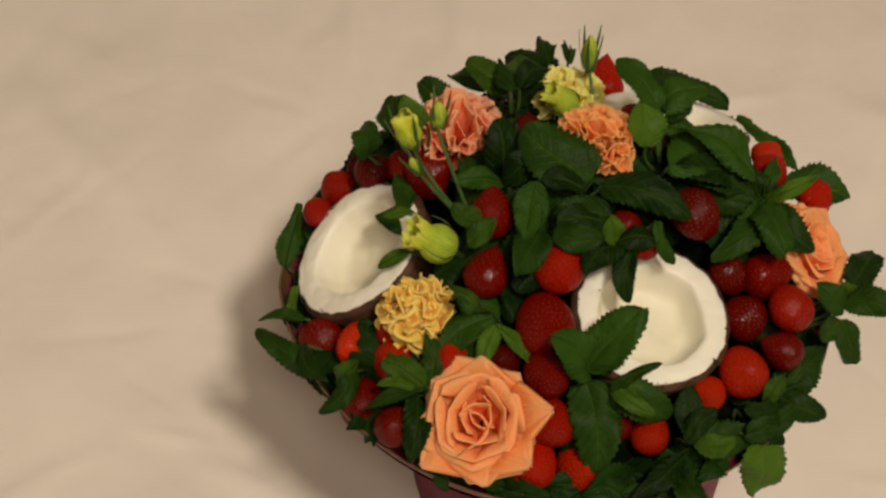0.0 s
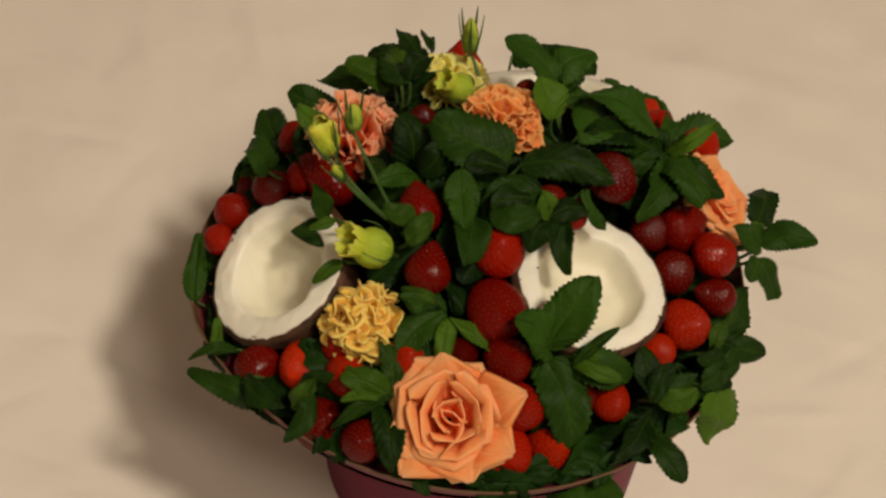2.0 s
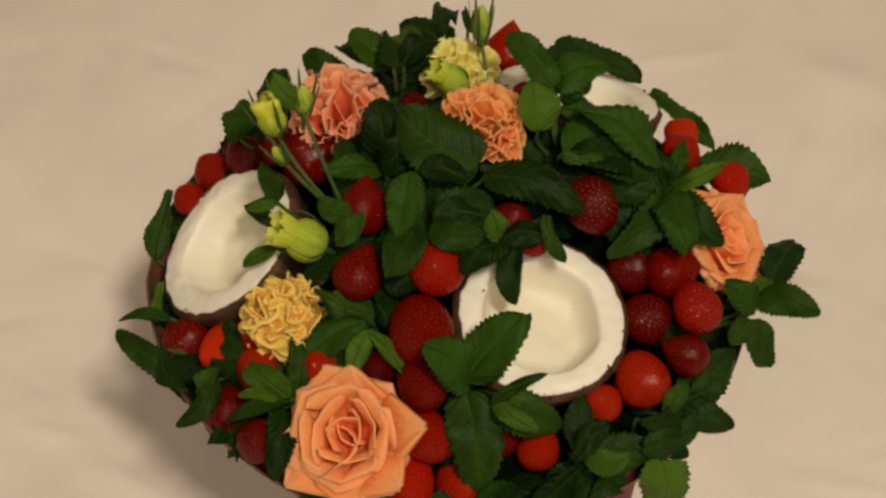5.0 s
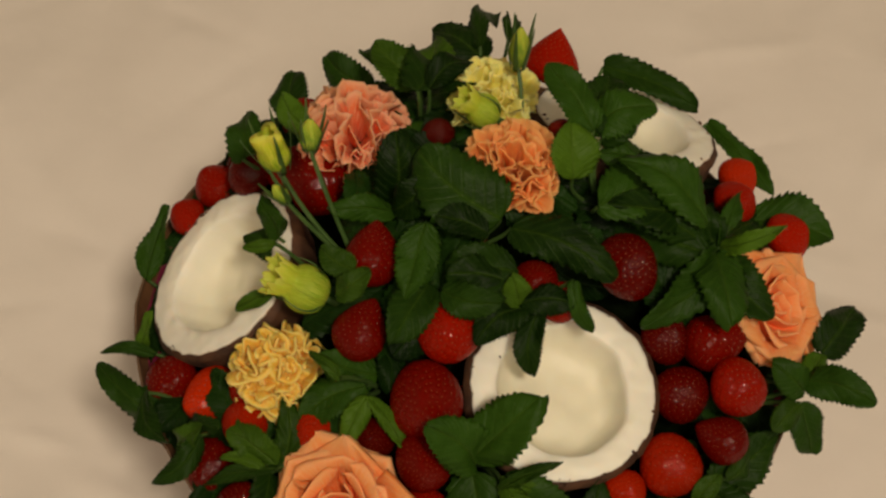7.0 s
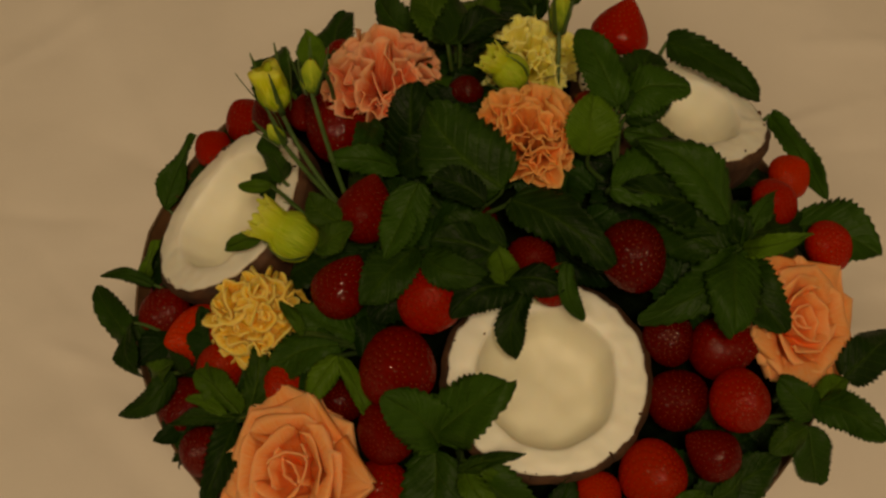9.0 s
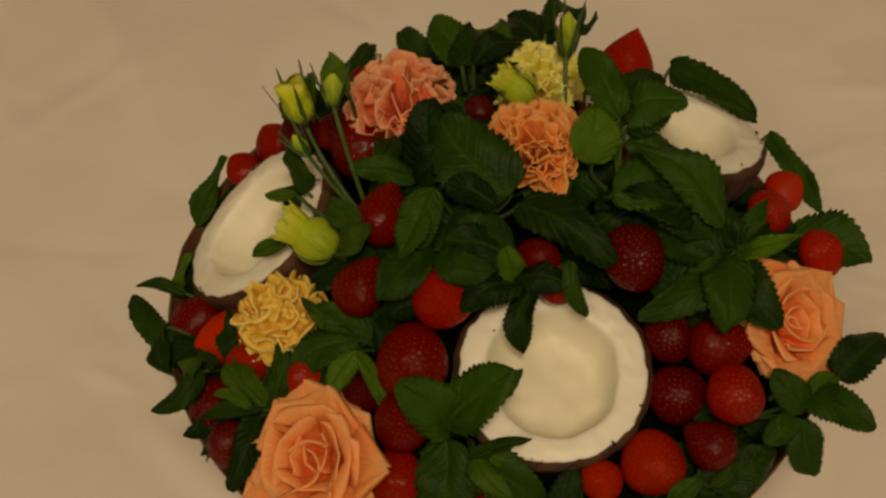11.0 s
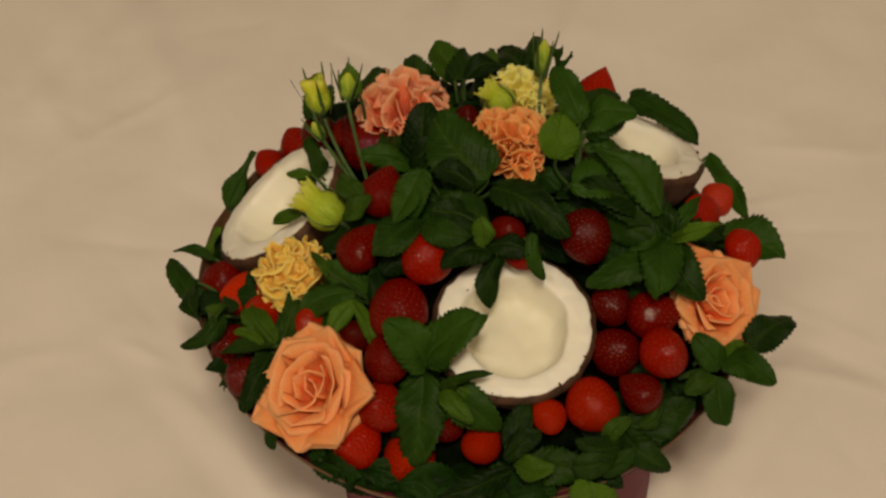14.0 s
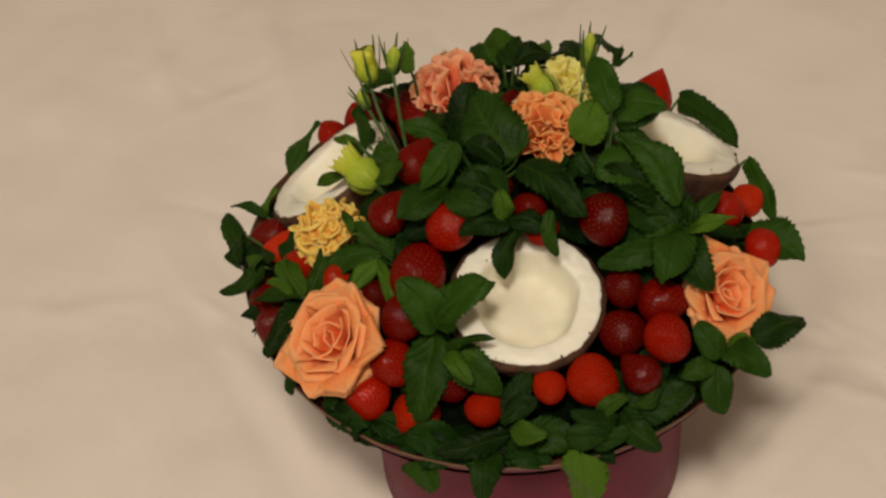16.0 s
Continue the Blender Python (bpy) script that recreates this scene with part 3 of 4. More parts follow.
def rose(place, axis, radius, spin, seed, label, tips):
    """tips: the angle, the length and the upward pitch of each open outer petal."""
    rng = random.Random(seed)
    flower = thing("rose", label, "rose", "peach roses", aim(place, axis, spin))
    # count, radius, base, top, half width, tip, rolled edge, openness, closing
    layers = [(2, 0.12, -0.25, 0.06, 1.5, 0.4, 0.03, 0.0, 0.5), (3, 0.24, -0.30, 0.18, 1.3, 0.45, 0.06, 0.0, 0.20), (3, 0.38, -0.36, 0.28, 1.15, 0.5, 0.11, 0.02, 0.08),
              (4, 0.54, -0.40, 0.30, 1.0, 0.6, 0.17, 0.10, 0.0), (4, 0.70, -0.42, 0.23, 1.0, 0.75, 0.22, 0.24, 0.0), (4, 0.84, -0.44, 0.12, 0.95, 0.85, 0.20, 0.45, 0.0)]
    turn = 0.0
    for count, reach, base, top, half, point, roll, openness, close in layers:
        turn += 0.9
        for k in range(count):
            bm = petal(bmesh.new(), reach * rng.uniform(0.90, 1.08), base, top + rng.uniform(-0.06, 0.06), half * rng.uniform(0.9, 1.12), point, roll * rng.uniform(0.8, 1.3), openness, close, rng.uniform(0, 6))
            bmesh.ops.transform(bm, verts=bm.verts, matrix=Matrix.Rotation(turn + math.tau * k / count + rng.uniform(-0.35, 0.35), 4, "Z") @ Matrix.Rotation(rng.uniform(-0.2, 0.2), 4, "X"))
            bmesh.ops.scale(bm, vec=(radius,) * 3, verts=bm.verts)
            part("petal", thicken(bm, 0.0010), ROSE, flower)
    for k, (angle, reach, pitch) in enumerate(tips):
        bm = outer_petal(bmesh.new(), reach, rng.uniform(0.50, 0.60), rng.uniform(0, 6))
        bmesh.ops.transform(bm, verts=bm.verts, matrix=Matrix.Translation((0, 0, -0.05 * (k % 2))) @ Matrix.Rotation(math.radians(angle), 4, "Z") @ Matrix.Rotation(-pitch, 4, "Y") @ Matrix.Rotation(rng.uniform(-0.15, 0.15), 4, "X"))
        bmesh.ops.scale(bm, vec=(radius,) * 3, verts=bm.verts)
        part("petal", thicken(bm, 0.0010), ROSE, flower)
    bm = tube(bmesh.new(), [(0, 0, -0.55 * radius), (0, 0, -1.5 * radius)], 0.004, 0.003)
    part("stem", bm, STEM, flower)
    return flower


rose((-0.066, -0.139, 0.232), (-0.24, -0.42, 0.87), 0.0430, 0.226, 5, "open peach rose with pointed curled petals beside strawberries",
     ((16, 1.13, 0.26), (-31, 1.04, 0.24), (-72, 0.95, 0.08), (-130, 1.04, 0.0), (-167, 0.84, 0.0), (149, 0.88, 0.05), (97, 0.90, 0.15)))
rose((0.161, -0.020, 0.241), (0.58, -0.22, 0.78), 0.0385, -0.888, 9, "open peach rose leaning over the tray edge",
     ((47, 0.98, 0.05), (-44, 1.08, -0.12), (-80, 1.06, 0.0), (128, 1.08, 0.12), (195, 0.88, 0.1), (90, 0.85, 0.1), (3, 0.85, -0.05), (235, 0.88, 0.05)))


# ---- carnations and lisianthus ----
def carnation(place, axis, radius, high, material, seed, count, ruffle, frill, spread, label, wide=1.0):
    rng = random.Random(seed)
    flower = thing("carnation", label, "carnation", "carnations in the bouquet", aim(place, axis))
    for k in range(count):
        share = (k + 0.5) / count
        lean = math.acos(1 - share * wide)
        around = k * 2.39996 + rng.uniform(-0.3, 0.3)
        size, phase, waves = rng.uniform(0.76, 1.12), rng.uniform(0, 6), rng.uniform(0.7, 1.5) * frill
        curl, jag = rng.uniform(-0.20, 0.12), rng.uniform(0.006, 0.018)
        def shape(u, v):
            s = 2 * u - 1
            half = spread * v ** 0.8
            notch = jag * (1 if int(u * 30) % 2 else -1) * (v > 0.97) + 0.07 * v * noise.noise((s * 2.5, phase, 0.0))
            t = v * (1 - 0.22 * s * s) + notch
            wave = ruffle * v ** 1.5 * (math.sin(s * waves + phase + 1.5 * v) + 1.6 * noise.noise((s * 2.6, v * 1.5, phase)))
            wave += 0.8 * ruffle * v ** 5 * (noise.noise((s * 7.0, v * 2.0, 3 + phase)) + 0.3 * math.sin(s * 17.0 + 3 * phase))
            side = 0.6 * ruffle * v ** 3 * noise.noise((s * 5.0, v * 3.0, 9 + phase))
            return s * half + side, wave + curl * v ** 3, t - 0.25 * abs(wave) * v
        bm = sheet(bmesh.new(), shape, 26, 14)
        m = Matrix.Diagonal((radius, radius, radius * high, 1)) @ Matrix.Rotation(around, 4, "Z") @ Matrix.Rotation(lean, 4, "X") @ Matrix.Rotation(rng.uniform(-0.5, 0.5), 4, "Z") @ Matrix.Diagonal((size, size, size, 1))
        bmesh.ops.transform(bm, verts=bm.verts, matrix=m)
        part("petal", thicken(bm, 0.0004), material, flower)
    def cup(u, v):
        r = (0.22 + 0.10 * v) * radius
        return r * math.cos(u * math.tau), r * math.sin(u * math.tau), radius * (-0.9 + 0.95 * v)
    part("calyx", sheet(bmesh.new(), cup, 16, 6, True), STEM, flower)
    return flower


carnation((-0.065, 0.070, 0.243), (-0.06, -0.08, 0.98), 0.0385, 1.1, PINK, 2, 34, 0.16, 3.4, 0.52, "ruffled pink carnation with pale frilled edges", 0.62)
carnation((0.017, 0.030, 0.278), (0.04, -0.22, 0.97), 0.0365, 1.0, ORANGE, 8, 30, 0.12, 3.4, 0.50, "ruffled apricot carnation with deeper-coloured folds", 0.24)
carnation((0.007, 0.087, 0.260), (0.06, 0.0, 1.0), 0.030, 1.0, CREAM, 15, 34, 0.15, 3.6, 0.5, "pale yellow carnation behind the apricot one", 0.6)


def curly_carnation(place, axis, radius, seed, label):
    """A small carnation whose many short petals curl into open cups."""
    rng = random.Random(seed)
    flower = thing("carnation", label, "carnation", "carnations in the bouquet", aim(place, axis))
    count = 78
    for k in range(count):
        share = (k + 0.5) / count
        lean, around = math.acos(1 - 0.93 * share), k * 2.39996 + rng.uniform(-0.25, 0.25)
        size, phase, deep, sweep = radius * rng.uniform(0.22, 0.40), rng.uniform(0, 9), rng.uniform(0.35, 1.1), rng.uniform(3.4, 5.8)
        def shape(u, v):
            a = (u - 0.5) * sweep
            r = size * (0.15 + 0.85 * v) * (1 + 0.22 * noise.noise((math.cos(a) * 1.6, math.sin(a) * 1.6, phase)))
            z = size * (deep * v * v - 0.7 - 0.30 * max(0.0, v - 0.7) ** 2 * 11 + 0.35 * v * v * math.sin(2.5 * a + phase) + 0.5 * v * noise.noise((a * 1.2, v * 2, phase)))
            return r * math.cos(a), r * math.sin(a), z
        bm = sheet(bmesh.new(), shape, 18, 7)
        out = radius * rng.uniform(0.80, 1.0)
        m = Matrix.Rotation(around, 4, "Z") @ Matrix.Rotation(lean, 4, "X") @ Matrix.Translation((0, 0, out)) @ Matrix.Rotation(rng.uniform(-0.6, 0.6), 4, "X") @ Matrix.Rotation(rng.uniform(0, 6.3), 4, "Z")
        bmesh.ops.transform(bm, verts=bm.verts, matrix=m)
        part("petal", thicken(bm, 0.0010), YELLOW, flower)
    def core(u, v):
        r = 0.74 * radius * math.sin(math.pi * (0.02 + 0.7 * v))
        return r * math.cos(u * math.tau), r * math.sin(u * math.tau), 0.74 * radius * math.cos(math.pi * (0.02 + 0.7 * v))
    part("heart", sheet(bmesh.new(), core, 20, 12, True), YELLOW, flower)


curly_carnation((-0.097, -0.067, 0.240), (-0.42, -0.40, 0.8), 0.0262, 12, "crinkled golden yellow carnation beside a coconut half")


def lime_flower(place, axis, radius, spin, seed, label):
    rng = random.Random(seed)
    flower = thing("lisianthus", label, "flower", "lime green lisianthus", aim(place, axis, spin))
    count = 6
    for k in range(count):
        phase, tall, flare = rng.uniform(0, 6), rng.uniform(0.86, 1.12), rng.uniform(0.8, 1.25)
        def shape(u, v):
            s = 2 * u - 1
            w = min(1.0, v / 0.66)
            r = math.sin(math.pi * (0.03 + 0.76 * w)) ** 0.8
            lip = max(0.0, v - 0.66) / 0.34
            r += flare * 0.16 * lip + 0.05 * k / count + 0.10 * lip * noise.noise((s * 3.0, v * 3.0, phase))
            half = 0.66 * (1 - 0.22 * lip ** 2)
            z = -math.cos(math.pi * (0.03 + 0.76 * w)) * 0.95 + lip * 1.0 * tall * (1 - 0.30 * s * s) + 0.10 * lip * math.sin(s * 7 + phase)
            return r * math.cos(s * half), r * math.sin(s * half), z
        bm = sheet(bmesh.new(), shape, 18, 26)
        bmesh.ops.transform(bm, verts=bm.verts, matrix=Matrix.Diagonal((radius, radius, radius, 1)) @ Matrix.Rotation(math.tau * k / count, 4, "Z"))
        part("petal", thicken(bm, 0.0005), LIME, flower)
    for k in range(4):
        a, bend = math.tau * k / 4 + rng.uniform(-0.4, 0.4), rng.uniform(0.9, 1.5)
        points = [Vector((0.3 * math.cos(a), 0.3 * math.sin(a), -0.9)) * radius, Vector((1.6 * bend * math.cos(a), 1.6 * bend * math.sin(a), -0.1)) * radius, Vector((1.15 * math.cos(a), 1.15 * math.sin(a), 1.2)) * radius]
        part("sepal", tube(bmesh.new(), points, 0.0009, 0.0002, 6), STEM, flower, "thin green sepal")
    bm = tube(bmesh.new(), [(0, 0, -0.85 * radius), (0, 0, -1.6 * radius)], 0.002, 0.002)
    part("stem", bm, STEM, flower)


lime_flower((-0.086, -0.037, 0.275), (-0.62, 0.10, 0.36), 0.0122, 0.4, 3, "half-open lime green lisianthus flower over a coconut edge")
lime_flower((0.002, 0.064, 0.294), (-0.66, 0.10, 0.50), 0.0092, 1.4, 7, "small lime green lisianthus flower behind the apricot carnation")


def bud(flower, place, axis, length, width, material, seed, sepal, opened=0.0):
    rng = random.Random(seed)
    m = aim(place, axis)
    def shape(u, v):
        r = width * (math.sin(math.pi * min(1, 0.04 + v * 0.93)) ** 0.75) * (1 - 0.30 * v) * (1 + 0.07 * math.cos(5 * u * math.tau + 4 * v))
        r += opened * width * max(0.0, v - 0.62) * (1.5 + 0.8 * math.cos(3 * u * math.tau + 1.0)) * (1 if v < 0.99 else 0.5)
        return m @ Vector((r * math.cos(u * math.tau), r * math.sin(u * math.tau), length * (v - 0.45)))
    head = part("bud", sheet(bmesh.new(), shape, 30, 20, True), material, flower)
    for k in range(5):
        a = math.tau * k / 5 + rng.uniform(-0.2, 0.2)
        flare = rng.uniform(0.2, 1.0)
        def blade(u, v):
            s = 2 * u - 1
            r = width * (0.55 + 0.5 * math.sin(v * math.pi * 0.6)) + flare * 0.005 * v * v
            w = 0.0015 * (1 - v) ** 0.7 + 0.0002
            c = Vector((r * math.cos(a) - s * w * math.sin(a), r * math.sin(a) + s * w * math.cos(a), length * (-0.45) + sepal * length * v))
            return m @ c
        part("sepal", thicken(sheet(bmesh.new(), blade, 2, 10), 0.0004), STEM, head)


def bud_stalk(label, root, buds):
    flower = thing("flower_bud", label, "flower bud", "lisianthus buds")
    for place, axis, length, width, material, seed, sepal, opened, bend in buds:
        bud(flower, place, axis, length, width, material, seed, sepal, opened)
        foot = Vector(place) - Vector(axis).normalized() * length * 0.42
        part("stem", tube(bmesh.new(), [root, bend, foot], 0.0014, 0.0011), STEM, flower)


bud_stalk("two green lisianthus buds and a small one on thin stalks", (-0.060, -0.018, 0.262), [
    ((-0.104, 0.014, 0.321), (-0.25, 0.25, 0.95), 0.026, 0.0092, LIME, 1, 1.15, 1.0, (-0.088, -0.004, 0.288)),
    ((-0.086, 0.019, 0.330), (0.02, 0.25, 0.97), 0.020, 0.0065, BUD, 2, 1.25, 0.0, (-0.076, 0.0, 0.297)),
    ((-0.100, -0.002, 0.308), (-0.45, 0.1, 0.9), 0.014, 0.0042, BUD, 3, 1.3, 0.0, (-0.085, -0.008, 0.285))])
bud_stalk("slender closed green bud standing above the flowers", (0.024, 0.066, 0.262), [
    ((0.0205, 0.099, 0.302), (0.0, 0.30, 0.95), 0.026, 0.0064, BUD, 4, 1.15, 0.0, (0.024, 0.080, 0.285))])


# ---- mint ----
leaf_rng = random.Random(33)
VIEWED = Vector((0.0, -0.52, 0.85))


def leaf_mesh(bm, start, end, ratio, lift, droop, fold, twist, teeth, steps=60):
    """A serrated oval leaf from start to end, arched and folded along its midrib."""
    start, end = Vector(start), Vector(end)
    along = end - start
    length = along.length
    along.normalize()
    up = (0.7 * VIEWED + 0.3 * outward(start.x, start.y))
    up = (up - along * up.dot(along)).normalized()
    up = (up + along.cross(up) * twist).normalized()
    side = along.cross(up)
    wide = 0.5 * ratio * length
    blunt, full = leaf_rng.uniform(0.68, 0.92), leaf_rng.uniform(0.42, 0.60)
    phase, cup, crook, wring = leaf_rng.uniform(0, 6), leaf_rng.uniform(0.0, 0.45), leaf_rng.uniform(-0.12, 0.12), leaf_rng.uniform(-0.6, 0.6)
    def shape(u, v):
        s = 2 * u - 1
        out = math.sin(math.pi * min(1.0, v ** blunt * 0.985 + 0.012)) ** full
        if abs(s) > 0.99:
            out *= 0.95 + 0.19 * ((v * teeth) % 1.0)
        x = s * wide * out
        rib = 0.018 * length * math.cos((v - 0.25 * abs(s)) * 46) * abs(s) * (1 - abs(s) * 0.5)
        z = lift * length * math.sin(math.pi * v) - droop * length * v * v * 0.5 + fold * abs(x) + rib
        z += 0.09 * length * math.sin(7 * v + phase) * s * abs(s) + wring * (v - 0.4) * x + 0.05 * length * noise.noise((s * 1.5, v * 3, phase))
        z -= cup * wide * s * s * out
        return start + along * (v * length) + side * (x + crook * length * math.sin(math.pi * v)) + up * z
    return sheet(bm, shape, 12, steps)


def sprig(label, rows, young=()):
    x, y, z = [sum(r[k] for r in rows) / len(rows) for k in range(3)]
    plant = thing("mint_sprig", label, "mint", "mint sprigs in the bouquet", Matrix.Translation((x, y, z)))
    home = Matrix.Translation((-x, -y, -z))
    for n, (ax, ay, az, bx, by, bz, ratio) in enumerate(rows):
        bm = leaf_mesh(bmesh.new(), (ax, ay, az), (bx, by, bz), ratio * (0.92 if ratio < 0.5 else 1.0), leaf_rng.uniform(0.03, 0.16), leaf_rng.uniform(0.0, 0.12), leaf_rng.uniform(0.05, 0.4), leaf_rng.uniform(-0.3, 0.3), leaf_rng.randint(12, 16))
        bmesh.ops.transform(bm, verts=bm.verts, matrix=home)
        small = (Vector((ax, ay, az)) - Vector((bx, by, bz))).length < 0.026 or ratio > 0.72
        part("leaf", thicken(bm, 0.0004), MINT_LIGHT if small or n in young else MINT, plant)
        n_out = outward(ax, ay)
        stalks = bmesh.new()
        tube(stalks, [(ax - x, ay - y, az - z), tuple(Vector((ax - x, ay - y, az - z)) - n_out * 0.012 - Vector((ax, ay, 0)) * 0.03),
                      tuple(Vector((0, 0, 0)) - n_out * 0.035)], 0.0010, 0.0014, 6)
        part("stem", stalks, STEM, plant)


sprig("large mint sprig with broad serrated leaves leaning on a coconut half", [
    (-0.001, -0.118, 0.252, 0.030, -0.103, 0.294, 0.52),
    (0.002, -0.121, 0.252, -0.023, -0.117, 0.286, 0.62),
    (0.000, -0.121, 0.246, 0.005, -0.166, 0.211, 0.52),
    (0.014, -0.132, 0.250, 0.042, -0.125, 0.269, 0.22),
    (0.014, -0.126, 0.247, 0.052, -0.138, 0.228, 0.55),
    (0.015, -0.129, 0.250, 0.035, -0.132, 0.243, 0.40),
    (0.014, -0.127, 0.250, 0.038, -0.149, 0.249, 0.40),
], young=(3, 5, 6))
sprig("mint sprig hanging over the rim of a coconut half", [
    (0.031, -0.050, 0.286, 0.029, -0.076, 0.263, 0.44),
    (0.023, -0.051, 0.288, -0.001, -0.074, 0.292, 0.60),
    (0.021, -0.051, 0.291, 0.016, -0.046, 0.310, 0.70),
    (0.022, -0.049, 0.289, 0.048, -0.049, 0.291, 0.60),
    (0.047, -0.040, 0.298, 0.059, -0.058, 0.278, 0.34),
    (0.018, -0.044, 0.300, -0.016, -0.042, 0.304, 0.62),
    (0.020, -0.048, 0.283, 0.030, -0.049, 0.275, 0.70),
], young=(6,))
sprig("thick dark mint sprig with long folded leaves on the bouquet top", [
    (0.016, -0.012, 0.300, 0.068, -0.039, 0.300, 0.42),
    (0.011, -0.006, 0.299, -0.032, 0.024, 0.313, 0.72),
    (-0.041, 0.043, 0.253, -0.029, 0.072, 0.271, 0.55),
    (-0.042, 0.020, 0.268, -0.044, 0.043, 0.302, 0.66),
    (-0.025, 0.010, 0.307, -0.044, 0.006, 0.284, 0.66),
    (0.019, -0.039, 0.303, -0.018, -0.036, 0.290, 0.66),
    (-0.027, -0.017, 0.310, -0.030, -0.045, 0.293, 0.66),
    (-0.024, -0.041, 0.291, -0.042, -0.076, 0.292, 0.58),
    (-0.042, 0.007, 0.280, -0.076, -0.000, 0.292, 0.42),
    (-0.030, -0.026, 0.304, -0.036, -0.054, 0.298, 0.55),
    (0.004, -0.016, 0.300, -0.022, -0.010, 0.306, 0.60),
    (-0.018, -0.048, 0.298, 0.012, -0.056, 0.302, 0.55),
])
sprig("mint sprig with a tight rosette of pointed leaves beside a rose", [
    (0.124, -0.005, 0.271, 0.084, -0.051, 0.273, 0.36),
    (0.124, -0.005, 0.271, 0.153, -0.039, 0.265, 0.55),
    (0.126, 0.002, 0.270, 0.083, 0.039, 0.296, 0.50),
    (0.126, 0.000, 0.270, 0.139, 0.029, 0.278, 0.30),
    (0.125, -0.006, 0.269, 0.140, -0.022, 0.265, 0.40),
    (0.127, -0.002, 0.272, 0.156, -0.004, 0.298, 0.28),
    (0.124, -0.006, 0.273, 0.129, -0.052, 0.281, 0.60),
    (0.121, -0.007, 0.274, 0.077, 0.010, 0.265, 0.50),
    (0.120, -0.002, 0.274, 0.073, 0.011, 0.283, 0.42),
], young=(4, 5))
sprig("mint sprig with rounded leaves in front of a coconut half", [
    (0.058, 0.042, 0.311, 0.033, 0.074, 0.324, 0.50),
    (0.060, 0.046, 0.304, 0.068, 0.084, 0.302, 0.70),
    (0.058, 0.048, 0.304, 0.090, 0.056, 0.316, 0.70),
    (0.062, 0.040, 0.306, 0.084, 0.068, 0.306, 0.60),
    (0.118, 0.004, 0.285, 0.070, 0.024, 0.312, 0.42),
    (0.048, 0.019, 0.300, 0.046, 0.043, 0.317, 0.84),
    (0.117, 0.012, 0.280, 0.066, 0.006, 0.298, 0.46),
    (0.061, 0.005, 0.297, 0.101, 0.029, 0.282, 0.60),
    (0.092, 0.034, 0.284, 0.063, 0.036, 0.300, 0.55),
])
sprig("single curled mint leaf behind a coconut half", [
    (0.074, 0.138, 0.238, 0.126, 0.108, 0.244, 0.34),
])
sprig("narrow mint leaf standing beside a coconut shell", [
    (0.134, 0.108, 0.228, 0.168, 0.060, 0.231, 0.26),
])
sprig("broad mint leaf behind a strawberry at the tray edge", [
    (0.152, 0.040, 0.232, 0.196, 0.026, 0.240, 0.66),
    (0.160, 0.044, 0.229, 0.133, 0.011, 0.266, 0.30),
])
sprig("small mint rosette with round leaves over the tray edge", [
    (0.172, -0.069, 0.241, 0.153, -0.060, 0.257, 0.66),
    (0.170, -0.074, 0.238, 0.155, -0.090, 0.238, 0.64),
    (0.171, -0.072, 0.235, 0.180, -0.090, 0.212, 0.66),
])
sprig("mint leaves sticking out past the tray edge under a rose", [
    (0.186, -0.040, 0.230, 0.209, -0.006, 0.223, 0.52),
    (0.174, -0.063, 0.243, 0.206, -0.079, 0.251, 0.52),
    (0.176, -0.062, 0.238, 0.187, -0.042, 0.234, 0.60),
])
sprig("dark twisted mint leaves hanging over the tray edge", [
    (-0.155, -0.078, 0.190, -0.201, -0.044, 0.198, 0.30),
    (-0.169, -0.039, 0.201, -0.199, -0.038, 0.199, 0.26),
    (-0.138, -0.097, 0.225, -0.161, -0.120, 0.213, 0.40),
    (-0.171, -0.067, 0.211, -0.156, -0.098, 0.218, 0.45),
    (-0.150, -0.098, 0.215, -0.137, -0.097, 0.236, 0.50),
    (-0.146, -0.091, 0.223, -0.128, -0.101, 0.241, 0.40),
])
sprig("small bright mint sprig tucked behind a rose", [
    (-0.101, -0.116, 0.224, -0.107, -0.157, 0.216, 0.46),
    (-0.097, -0.117, 0.235, -0.123, -0.102, 0.243, 0.55),
    (-0.096, -0.117, 0.229, -0.094, -0.085, 0.250, 0.40),
    (-0.097, -0.120, 0.238, -0.134, -0.122, 0.221, 0.20),
    (-0.102, -0.113, 0.229, -0.118, -0.098, 0.246, 0.34),
    (-0.103, -0.119, 0.237, -0.126, -0.113, 0.234, 0.28),
], young=(1, 2, 3, 4, 5))
sprig("mint sprig with glossy leaves below the yellow carnation", [
    (-0.048, -0.073, 0.252, -0.078, -0.071, 0.268, 0.60),
    (-0.054, -0.083, 0.260, -0.086, -0.098, 0.248, 0.62),
    (-0.053, -0.089, 0.261, -0.065, -0.113, 0.249, 0.48),
    (-0.052, -0.089, 0.261, -0.030, -0.116, 0.251, 0.24),
    (-0.066, -0.093, 0.287, -0.082, -0.078, 0.285, 0.30),
], young=(2, 3))
